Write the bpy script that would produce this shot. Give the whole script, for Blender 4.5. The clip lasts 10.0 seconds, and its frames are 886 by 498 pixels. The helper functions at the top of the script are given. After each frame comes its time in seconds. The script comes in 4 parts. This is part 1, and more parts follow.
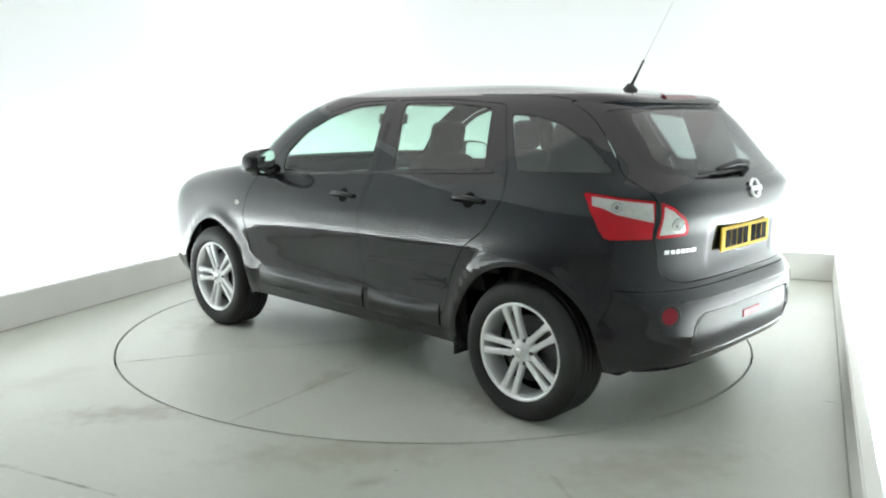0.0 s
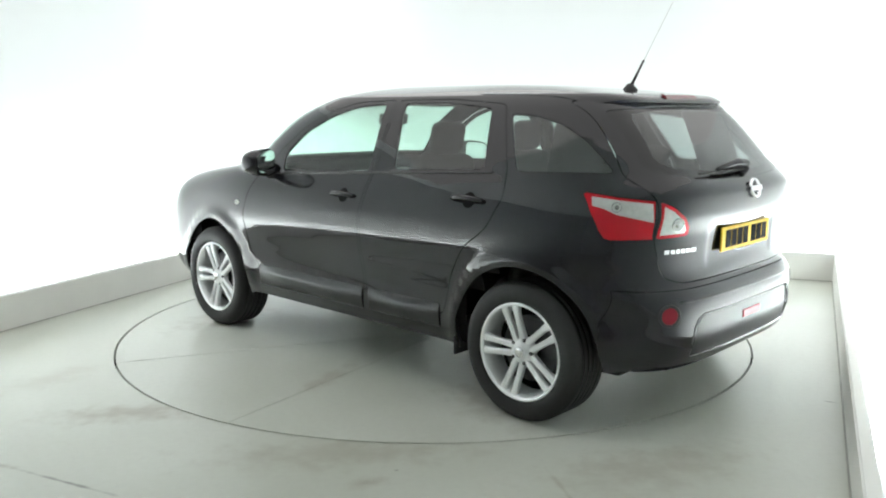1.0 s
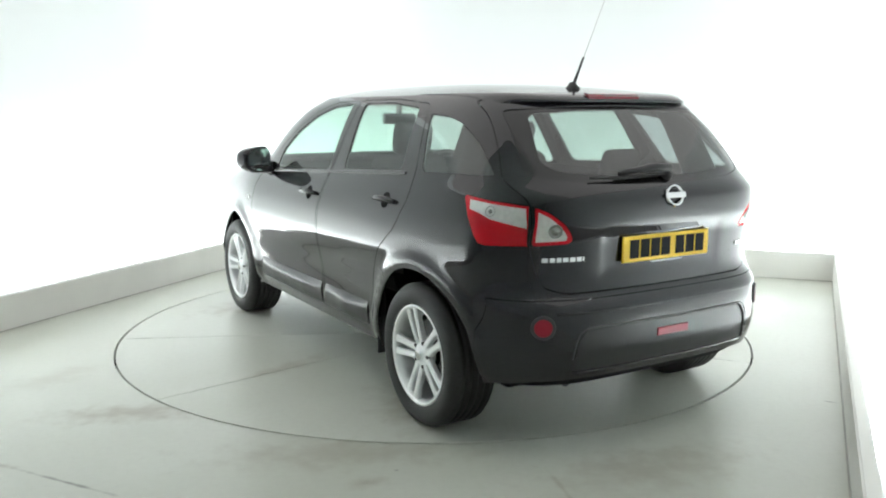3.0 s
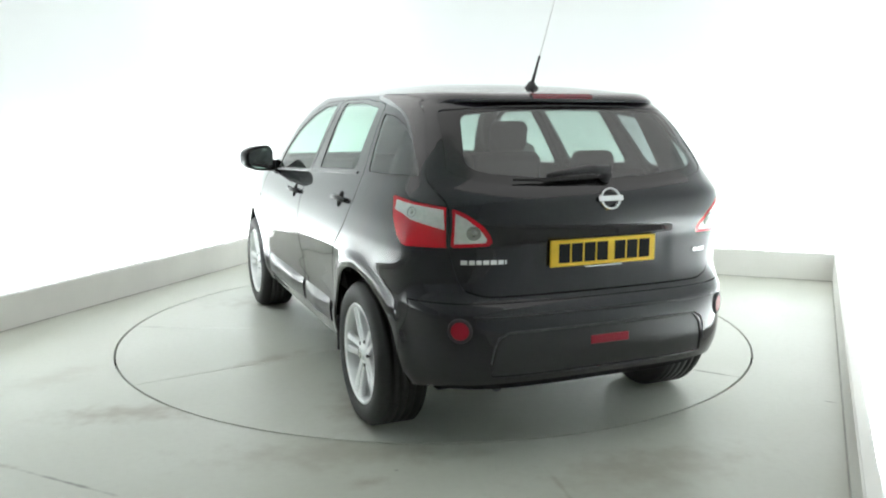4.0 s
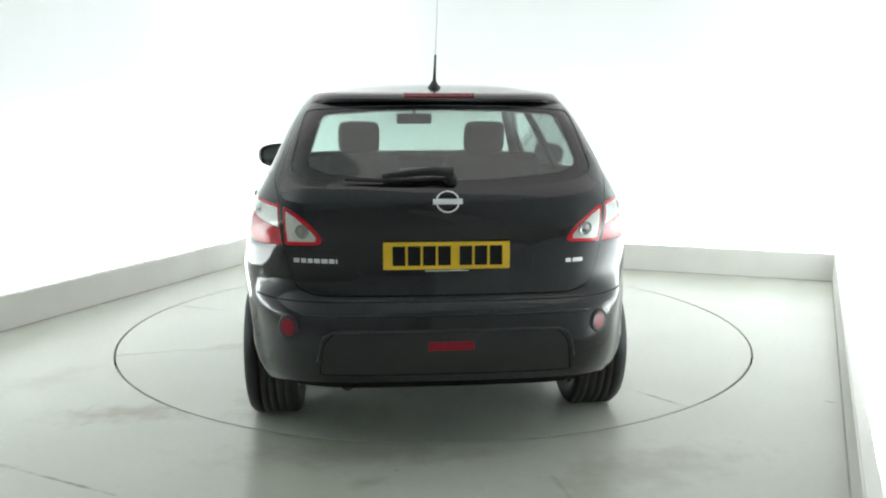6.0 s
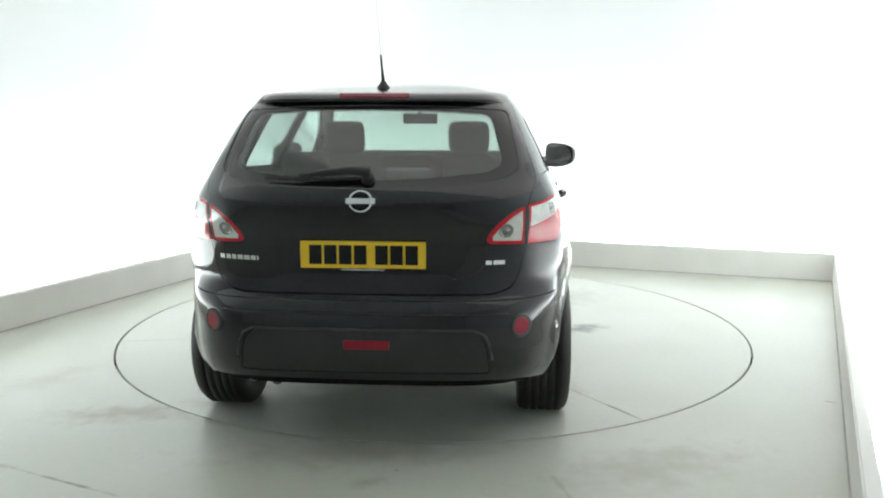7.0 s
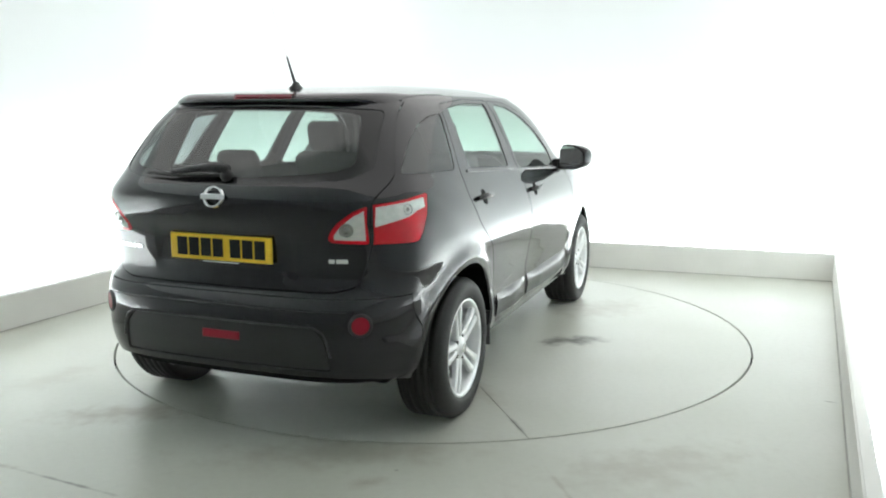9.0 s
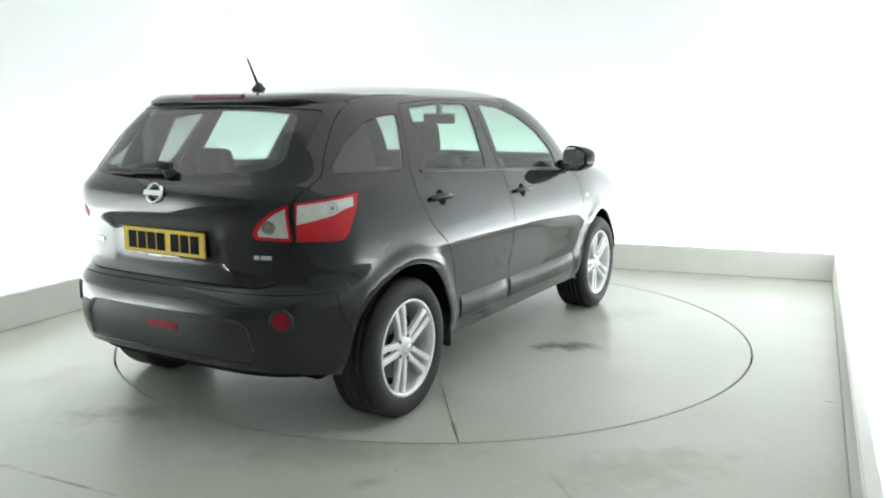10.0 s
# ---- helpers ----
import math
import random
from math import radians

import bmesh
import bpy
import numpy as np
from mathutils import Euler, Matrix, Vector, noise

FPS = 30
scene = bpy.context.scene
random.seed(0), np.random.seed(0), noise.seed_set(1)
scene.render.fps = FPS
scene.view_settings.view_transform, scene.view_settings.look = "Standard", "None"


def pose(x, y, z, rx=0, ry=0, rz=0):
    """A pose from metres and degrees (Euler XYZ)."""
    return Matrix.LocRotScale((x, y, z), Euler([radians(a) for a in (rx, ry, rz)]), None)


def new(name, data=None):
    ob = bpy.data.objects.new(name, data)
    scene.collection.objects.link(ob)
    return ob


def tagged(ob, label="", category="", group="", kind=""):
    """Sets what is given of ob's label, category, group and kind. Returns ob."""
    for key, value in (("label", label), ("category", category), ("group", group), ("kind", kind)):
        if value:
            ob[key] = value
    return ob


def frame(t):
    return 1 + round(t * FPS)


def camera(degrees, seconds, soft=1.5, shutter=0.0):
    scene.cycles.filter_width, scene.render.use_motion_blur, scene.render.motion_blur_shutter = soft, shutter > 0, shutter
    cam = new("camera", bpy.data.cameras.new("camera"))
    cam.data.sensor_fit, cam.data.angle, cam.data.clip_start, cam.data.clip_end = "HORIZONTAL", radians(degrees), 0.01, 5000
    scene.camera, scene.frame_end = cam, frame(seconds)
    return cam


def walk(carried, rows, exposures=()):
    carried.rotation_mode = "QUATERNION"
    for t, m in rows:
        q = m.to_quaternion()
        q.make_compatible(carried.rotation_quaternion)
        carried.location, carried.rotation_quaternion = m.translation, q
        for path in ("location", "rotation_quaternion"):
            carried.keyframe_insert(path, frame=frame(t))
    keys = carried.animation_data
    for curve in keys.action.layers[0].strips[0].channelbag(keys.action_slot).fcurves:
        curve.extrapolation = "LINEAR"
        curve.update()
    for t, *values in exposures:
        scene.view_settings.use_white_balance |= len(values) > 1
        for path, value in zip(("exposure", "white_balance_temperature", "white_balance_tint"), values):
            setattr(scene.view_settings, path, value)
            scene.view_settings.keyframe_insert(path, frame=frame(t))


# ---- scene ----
# camera: stands still in the near corner of the studio
cam = camera(56.16, 10.0, soft=2.0)
EYE = Vector((0, -5.538, 1.459))
YAW, TILT, ROLL = 0.603, -9.51, 0.007
STAND = Matrix.Translation(EYE) @ pose(0, 0, 0, 90 + TILT, 0, -YAW) @ pose(0, 0, 0, 0, 0, ROLL)
walk(cam, [(0, STAND), (10, STAND)])

# turn of the turntable, seconds and degrees
TURN = [(0, 46.02), (1.23, 46.02), (1.3, 45.73), (1.5, 43.92), (2, 39.16), (2.5, 35.07), (4, 22.21), (4.5, 18.0), (5, 13.07),
        (5.5, 8.81), (7, -4.62), (7.5, -8.8), (8, -13.2), (8.5, -17.25), (9, -21.82), (9.5, -25.99), (10, -30.84)]


# ---- light ----
world = bpy.data.worlds.new("world")
scene.world = world
world.use_nodes = True
world.node_tree.nodes["Background"].inputs[0].default_value = (0.8, 0.9, 1.0, 1)
world.node_tree.nodes["Background"].inputs[1].default_value = 0.02
scene.view_settings.exposure = 0.0
TUBE_POWER = 78.0
CEILING_POWER = 1.2


# ---- materials ----
def material(name, colour, rough=0.5, metal=0.0, coat=0.0, coat_rough=0.03, spec=0.5, var=0.0, scale=8.0, bump=0.0, bump_scale=200.0, rough_var=0.0):
    m = bpy.data.materials.new(name)
    m.use_nodes = True
    nt = m.node_tree
    b = nt.nodes["Principled BSDF"]
    b.inputs["Base Color"].default_value = (*colour, 1)
    b.inputs["Roughness"].default_value = rough
    b.inputs["Metallic"].default_value = metal
    b.inputs["Coat Weight"].default_value = coat
    b.inputs["Coat Roughness"].default_value = coat_rough
    b.inputs["Specular IOR Level"].default_value = spec
    tc = nt.nodes.new("ShaderNodeTexCoord")
    if var or rough_var:
        n = nt.nodes.new("ShaderNodeTexNoise")
        n.inputs["Scale"].default_value = scale
        n.inputs["Detail"].default_value = 6
        nt.links.new(tc.outputs["Object"], n.inputs["Vector"])
    if var:
        mix = nt.nodes.new("ShaderNodeMix")
        mix.data_type = "RGBA"
        mix.inputs["A"].default_value = (*[c * (1 - var) for c in colour], 1)
        mix.inputs["B"].default_value = (*[min(1, c * (1 + var)) for c in colour], 1)
        nt.links.new(n.outputs["Fac"], mix.inputs["Factor"])
        nt.links.new(mix.outputs["Result"], b.inputs["Base Color"])
    if rough_var:
        mr = nt.nodes.new("ShaderNodeMapRange")
        mr.inputs["To Min"].default_value = max(0, rough - rough_var)
        mr.inputs["To Max"].default_value = min(1, rough + rough_var)
        nt.links.new(n.outputs["Fac"], mr.inputs["Value"])
        nt.links.new(mr.outputs["Result"], b.inputs["Roughness"])
    if bump:
        n2 = nt.nodes.new("ShaderNodeTexNoise")
        n2.inputs["Scale"].default_value = bump_scale
        n2.inputs["Detail"].default_value = 3
        nt.links.new(tc.outputs["Object"], n2.inputs["Vector"])
        bp = nt.nodes.new("ShaderNodeBump")
        bp.inputs["Strength"].default_value = bump
        bp.inputs["Distance"].default_value = 0.002
        nt.links.new(n2.outputs["Fac"], bp.inputs["Height"])
        nt.links.new(bp.outputs["Normal"], b.inputs["Normal"])
    return m


def glass_material(name, tint, haze=0.02, gloss_rough=0.0):
    m = bpy.data.materials.new(name)
    m.use_nodes = True
    nt = m.node_tree
    nt.nodes.remove(nt.nodes["Principled BSDF"])
    out = nt.nodes["Material Output"]
    tr = nt.nodes.new("ShaderNodeBsdfTransparent")
    tr.inputs["Color"].default_value = (*tint, 1)
    gl = nt.nodes.new("ShaderNodeBsdfGlossy")
    gl.inputs["Roughness"].default_value = gloss_rough
    lw = nt.nodes.new("ShaderNodeLayerWeight")
    pw = nt.nodes.new("ShaderNodeMath")
    pw.operation = "POWER"
    pw.inputs[1].default_value = 4.5
    fr = nt.nodes.new("ShaderNodeMapRange")
    fr.inputs["To Min"].default_value, fr.inputs["To Max"].default_value = 0.085, 1.0
    nt.links.new(lw.outputs["Facing"], pw.inputs[0])
    nt.links.new(pw.outputs["Value"], fr.inputs["Value"])
    mx = nt.nodes.new("ShaderNodeMixShader")
    nt.links.new(fr.outputs["Result"], mx.inputs["Fac"])
    nt.links.new(tr.outputs["BSDF"], mx.inputs[1])
    nt.links.new(gl.outputs["BSDF"], mx.inputs[2])
    # pale diffuse veil: reflected room light put into the glass colour
    reflection_veil = nt.nodes.new("ShaderNodeBsdfDiffuse")
    reflection_veil.inputs["Color"].default_value = (0.55, 0.56, 0.55, 1)
    veil_mix = nt.nodes.new("ShaderNodeMixShader")
    veil_mix.inputs["Fac"].default_value = haze
    nt.links.new(mx.outputs["Shader"], veil_mix.inputs[1])
    nt.links.new(reflection_veil.outputs["BSDF"], veil_mix.inputs[2])
    nt.links.new(veil_mix.outputs["Shader"], out.inputs["Surface"])
    return m


def glow(name, colour, power):
    m = bpy.data.materials.new(name)
    m.use_nodes = True
    nt = m.node_tree
    nt.nodes.remove(nt.nodes["Principled BSDF"])
    e = nt.nodes.new("ShaderNodeEmission")
    e.inputs["Color"].default_value = (*colour, 1)
    e.inputs["Strength"].default_value = power
    nt.links.new(e.outputs["Emission"], nt.nodes["Material Output"].inputs["Surface"])
    return m


PAINT = material("black_paint", (0.0068, 0.0062, 0.0095), 0.32, 0.0, 1.0, 0.012, 0.06)
PAINT.node_tree.nodes["Principled BSDF"].inputs["Coat IOR"].default_value = 1.5
PLASTIC = material("dark_plastic", (0.02, 0.02, 0.022), 0.5, var=0.2, scale=60, bump=0.15, bump_scale=400)
TRIM = material("gloss_black_trim", (0.008, 0.008, 0.009), 0.18)
LINING = material("black_lining", (0.008, 0.008, 0.008), 0.9, spec=0.1)
RUBBER = material("tyre_rubber", (0.006, 0.006, 0.006), 0.6, var=0.3, scale=30, bump=0.2, bump_scale=300)
ALLOY = material("silver_alloy", (0.91, 0.92, 0.93), 0.34, 0.5, rough_var=0.06, scale=20)
STEEL = material("dark_steel", (0.12, 0.12, 0.125), 0.45, 0.8, var=0.3, scale=30)
CHROME = material("chrome", (0.85, 0.85, 0.86), 0.12, 1.0)
MIRROR = material("mirror_glass", (0.8, 0.82, 0.83), 0.02, 1.0)
RED = material("red_lens", (0.5, 0.005, 0.014), 0.2, coat=0.5, spec=0.3)
CLEAR = material("clear_lens", (0.62, 0.62, 0.6), 0.15, 0.2, coat=1.0, var=0.25, scale=40)
LAMP_DARK = material("lamp_reflector", (0.25, 0.25, 0.24), 0.15, 0.8, coat=1.0)
AMBER = material("white_lens", (0.8, 0.8, 0.76), 0.15, coat=1.0)
YELLOW = material("yellow_plate", (0.85, 0.55, 0.02), 0.4, var=0.06, scale=30)
INK = material("black_ink", (0.012, 0.012, 0.012), 0.8, spec=0.2)
FABRIC = material("dark_fabric", (0.05, 0.051, 0.054), 0.9, var=0.3, scale=90, bump=0.3, bump_scale=600, spec=0.2)
WINDOW = glass_material("green_tinted_glass", (0.64, 0.79, 0.72))
PRIVACY = glass_material("dark_tinted_glass", (0.5, 0.56, 0.55), 0.07)
RED_DARK = material("deep_red_lens", (0.24, 0.004, 0.016), 0.3, coat=0.2, spec=0.3)
ROD = material("pale_rod", (0.6, 0.6, 0.6), 0.4)
VALANCE_MAT = material("satin_grey_plastic", (0.014, 0.014, 0.015), 0.34, var=0.15, scale=40)
LIP = material("satin_grey_trim", (0.028, 0.028, 0.03), 0.3, var=0.15, scale=40)
BRAKE_RED = material("dark_red_lens", (0.15, 0.005, 0.01), 0.2, coat=1.0)
SATIN = material("satin_black_trim", (0.012, 0.012, 0.013), 0.3, var=0.2, scale=40)


def floor_material(name, spots, moving):
    """Painted concrete with worn patches and stains. spots: x, y, length, width, turn, strength, colour."""
    m = material(name, (0.5, 0.5, 0.46), 0.3)
    nt = m.node_tree
    N, L = nt.nodes.new, nt.links.new
    b = nt.nodes["Principled BSDF"]
    place = N("ShaderNodeTexCoord").outputs["Object"] if moving else N("ShaderNodeNewGeometry").outputs["Position"]

    def noisy(scale, detail, stretch=None, distort=0.0):
        n = N("ShaderNodeTexNoise")
        n.inputs["Scale"].default_value, n.inputs["Detail"].default_value = scale, detail
        n.inputs["Distortion"].default_value = distort
        if stretch:
            mp = N("ShaderNodeMapping")
            mp.inputs["Rotation"].default_value = (0, 0, radians(stretch[2]))
            mp.inputs["Scale"].default_value = (stretch[0], stretch[1], 1)
            L(place, mp.inputs["Vector"])
            L(mp.outputs["Vector"], n.inputs["Vector"])
        else:
            L(place, n.inputs["Vector"])
        return n

    def ranged(out, f0, f1, t0, t1):
        r = N("ShaderNodeMapRange")
        r.interpolation_type = "SMOOTHSTEP"
        for key, v in (("From Min", f0), ("From Max", f1), ("To Min", t0), ("To Max", t1)):
            r.inputs[key].default_value = v
        L(out, r.inputs["Value"])
        return r.outputs["Result"]

    def mixed(fac, a, colour):
        mx = N("ShaderNodeMix")
        mx.data_type = "RGBA"
        L(fac, mx.inputs["Factor"])
        L(a, mx.inputs["A"])
        mx.inputs["B"].default_value = (*colour, 1)
        return mx.outputs["Result"]
    big, fine = noisy(0.6, 2), noisy(30, 4)
    ramp = N("ShaderNodeValToRGB")
    e = ramp.color_ramp.elements
    e[0].position, e[0].color = 0.2, (0.45, 0.468, 0.395, 1)
    e[1].position, e[1].color = 0.8, (0.67, 0.685, 0.635, 1)
    L(big.outputs["Fac"], ramp.inputs["Fac"])
    col = mixed(ranged(fine.outputs["Fac"], 0.3, 1.0, 0.0, 0.16), ramp.outputs["Color"], (0.32, 0.32, 0.28))
    gloss = ranged(big.outputs["Fac"], 0.1, 0.9, 0.30, 0.40)
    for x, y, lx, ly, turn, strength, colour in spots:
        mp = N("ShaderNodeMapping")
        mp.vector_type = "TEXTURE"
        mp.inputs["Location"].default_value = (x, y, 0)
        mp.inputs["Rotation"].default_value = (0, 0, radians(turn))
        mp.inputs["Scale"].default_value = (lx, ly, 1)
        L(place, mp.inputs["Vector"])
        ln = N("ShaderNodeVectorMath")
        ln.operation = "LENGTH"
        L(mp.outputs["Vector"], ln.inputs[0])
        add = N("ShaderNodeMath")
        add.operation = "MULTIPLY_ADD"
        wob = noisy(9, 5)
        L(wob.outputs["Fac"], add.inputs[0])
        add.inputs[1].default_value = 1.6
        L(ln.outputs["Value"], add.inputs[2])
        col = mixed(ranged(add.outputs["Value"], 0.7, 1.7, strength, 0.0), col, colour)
    L(col, b.inputs["Base Color"])
    L(gloss, b.inputs["Roughness"])
    return m


BROWN, OIL = (0.27, 0.235, 0.18), (0.07, 0.065, 0.055)
FLOOR = floor_material("painted_concrete", [
    (-0.156, -2.324, 0.022, 0.014, 0, 0.9, OIL), (-0.27, -2.44, 0.13, 0.07, 25, 0.55, BROWN), (-1.5, -1.66, 0.6, 0.2, 8, 0.65, BROWN),
    (-1.47, -2.42, 0.42, 0.016, -26, 0.7, OIL), (-1.80, -2.26, 0.12, 0.03, -20, 0.6, BROWN), (2.0, -1.535, 0.05, 0.013, -30, 0.95, OIL),
    (0.5, -2.5, 0.02, 0.3, 12, 0.4, BROWN), (-2.1, -1.1, 0.4, 0.2, 60, 0.3, BROWN), (0.9, -2.3, 0.7, 0.3, 20, 0.4, BROWN), (-0.4, -2.15, 0.9, 0.25, 6, 0.4, BROWN)], False)
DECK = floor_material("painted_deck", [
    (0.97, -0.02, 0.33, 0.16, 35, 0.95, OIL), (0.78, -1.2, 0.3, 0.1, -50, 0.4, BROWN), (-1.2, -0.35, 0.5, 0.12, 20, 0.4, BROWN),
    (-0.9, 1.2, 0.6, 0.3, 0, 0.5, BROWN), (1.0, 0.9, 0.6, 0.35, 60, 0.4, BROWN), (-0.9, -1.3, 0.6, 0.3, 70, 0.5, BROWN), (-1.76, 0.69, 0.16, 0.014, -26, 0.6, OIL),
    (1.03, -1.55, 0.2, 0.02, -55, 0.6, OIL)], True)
WALL = material("white_wall_paint", (0.8, 0.84, 0.84), 0.7, var=0.02, scale=1.5)
KERB = material("off_white_kerb_paint", (0.88, 0.88, 0.84), 0.6, var=0.08, scale=3, bump=0.1, bump_scale=60)
JOINT = material("dirty_joint", (0.40, 0.40, 0.37), 0.8, var=0.5, scale=6)
UNSEEN_WALL = material("unseen_wall_paint", (0.78, 0.8, 0.8), 0.8, var=0.2, scale=2)
TUBE = glow("tube_glow", (0.955, 0.985, 0.99), TUBE_POWER)
PANEL = glow("ceiling_glow", (0.99, 1.0, 0.975), CEILING_POWER)


# ---- mesh helpers ----
def mesh_from(bm, name, mat, smooth=False):
    me = bpy.data.meshes.new(name)
    bm.to_mesh(me)
    bm.free()
    for m in (mat if isinstance(mat, (list, tuple)) else [mat]):
        me.materials.append(m)
    if smooth:
        me.shade_smooth()
    return me


def part(name, bm, mat, parent=None, label="", smooth=False):
    ob = new(name, mesh_from(bm, name, mat, smooth))
    if parent:
        ob.parent = parent
    if label:
        tagged(ob, label)
    return ob


def box(bm, x0, y0, z0, x1, y1, z1, m=None, bevel=0.0):
    r = bmesh.ops.create_cube(bm, size=1, matrix=Matrix.Translation(((x0 + x1) / 2, (y0 + y1) / 2, (z0 + z1) / 2)) @ Matrix.Diagonal((abs(x1 - x0), abs(y1 - y0), abs(z1 - z0), 1)))
    vs = r["verts"]
    if bevel:
        es = list({e for v in vs for e in v.link_edges})
        out = bmesh.ops.bevel(bm, geom=es, offset=bevel, segments=3, affect="EDGES", profile=0.5)
        vs = list({v for f in out["faces"] for v in f.verts} | {v for v in vs if v.is_valid})
    if m is not None:
        bmesh.ops.transform(bm, matrix=m, verts=vs)
    return vs


def prism(bm, pts, z0, z1):
    lo = [bm.verts.new((x, y, z0)) for x, y in pts]
    hi = [bm.verts.new((x, y, z1)) for x, y in pts]
    n = len(pts)
    bm.faces.new(lo[::-1])
    bm.faces.new(hi)
    for i in range(n):
        bm.faces.new((lo[i], lo[(i + 1) % n], hi[(i + 1) % n], hi[i]))


def lathe(bm, prof, steps=64, closed=False):
    """Profile of (radius, x) turned about the x axis."""
    rings = []
    for k in range(steps):
        a = 2 * math.pi * k / steps
        rings.append([bm.verts.new((x, r * math.cos(a), r * math.sin(a))) for r, x in prof])
    for k in range(steps):
        a, b = rings[k], rings[(k + 1) % steps]
        n = len(prof)
        for i in range(n if closed else n - 1):
            j = (i + 1) % n
            bm.faces.new((a[i], a[j], b[j], b[i]))


def tube_along(bm, pts, rad, sides=10, cap=True):
    pts = [Vector(p) for p in pts]
    rings = []
    for i, p in enumerate(pts):
        d = (pts[min(i + 1, len(pts) - 1)] - pts[max(i - 1, 0)]).normalized()
        a = d.cross(Vector((0.3, 0.1, 1))).normalized()
        b = d.cross(a)
        r = rad[i] if isinstance(rad, (list, tuple)) else rad
        rings.append([bm.verts.new(p + a * r * math.cos(2 * math.pi * k / sides) + b * r * math.sin(2 * math.pi * k / sides)) for k in range(sides)])
    for r0, r1 in zip(rings, rings[1:]):
        for k in range(sides):
            bm.faces.new((r0[k], r0[(k + 1) % sides], r1[(k + 1) % sides], r1[k]))
    if cap:
        bm.faces.new(rings[0][::-1])
        bm.faces.new(rings[-1])


# ---- the studio ----
BACK_LEFT, BACK_RIGHT = Vector((-1.475, 3.16)), Vector((3.43, 1.44))
FRONT_LEFT, FRONT_RIGHT = Vector((-4.83, -4.70)), Vector((0.067, -5.92))
DISC = 2.047


def ground():
    # floor with a round opening for the turntable
    corners = [FRONT_LEFT + Vector((-0.6, -2.6)), FRONT_RIGHT + Vector((-1.0, -2.2)), FRONT_RIGHT, BACK_RIGHT, BACK_LEFT, FRONT_LEFT]
    n = 160
    ring = [Vector((math.cos(2 * math.pi * k / n), math.sin(2 * math.pi * k / n))) * (DISC + 0.006) for k in range(n)]

    def outer(d):
        best = 1e9
        for a, b in zip(corners, corners[1:] + corners[:1]):
            e = b - a
            den = d.x * e.y - d.y * e.x
            if abs(den) < 1e-9:
                continue
            s = (a.x * e.y - a.y * e.x) / den
            u = (a.x * d.y - a.y * d.x) / den
            if s > 0 and -1e-6 <= u <= 1 + 1e-6:
                best = min(best, s)
        return d * best
    ang = sorted([math.atan2(v.y, v.x) for v in ring] + [math.atan2(c.y, c.x) for c in corners])
    bm = bmesh.new()
    dirs = [Vector((math.cos(a), math.sin(a))) for a in ang]
    inn = [bm.verts.new((*(d * (DISC + 0.006)), 0)) for d in dirs]
    low = [bm.verts.new((*(d * (DISC + 0.006)), -0.06)) for d in dirs]
    out = [bm.verts.new((*outer(d), 0)) for d in dirs]
    for i in range(len(dirs)):
        j = (i + 1) % len(dirs)
        bm.faces.new((inn[i], out[i], out[j], inn[j]))
        bm.faces.new((low[i], inn[i], inn[j], low[j]))
    tagged(part("floor", bm, FLOOR), "grey-green painted concrete studio floor with worn stains", "floor", kind="structure")
    bm = bmesh.new()
    bmesh.ops.create_circle(bm, cap_ends=True, segments=64, radius=DISC + 0.1, matrix=Matrix.Translation((0, 0, -0.06)))
    tagged(part("turntable_pit", bm, LINING), "dark pit under the turntable", "pit", kind="structure")


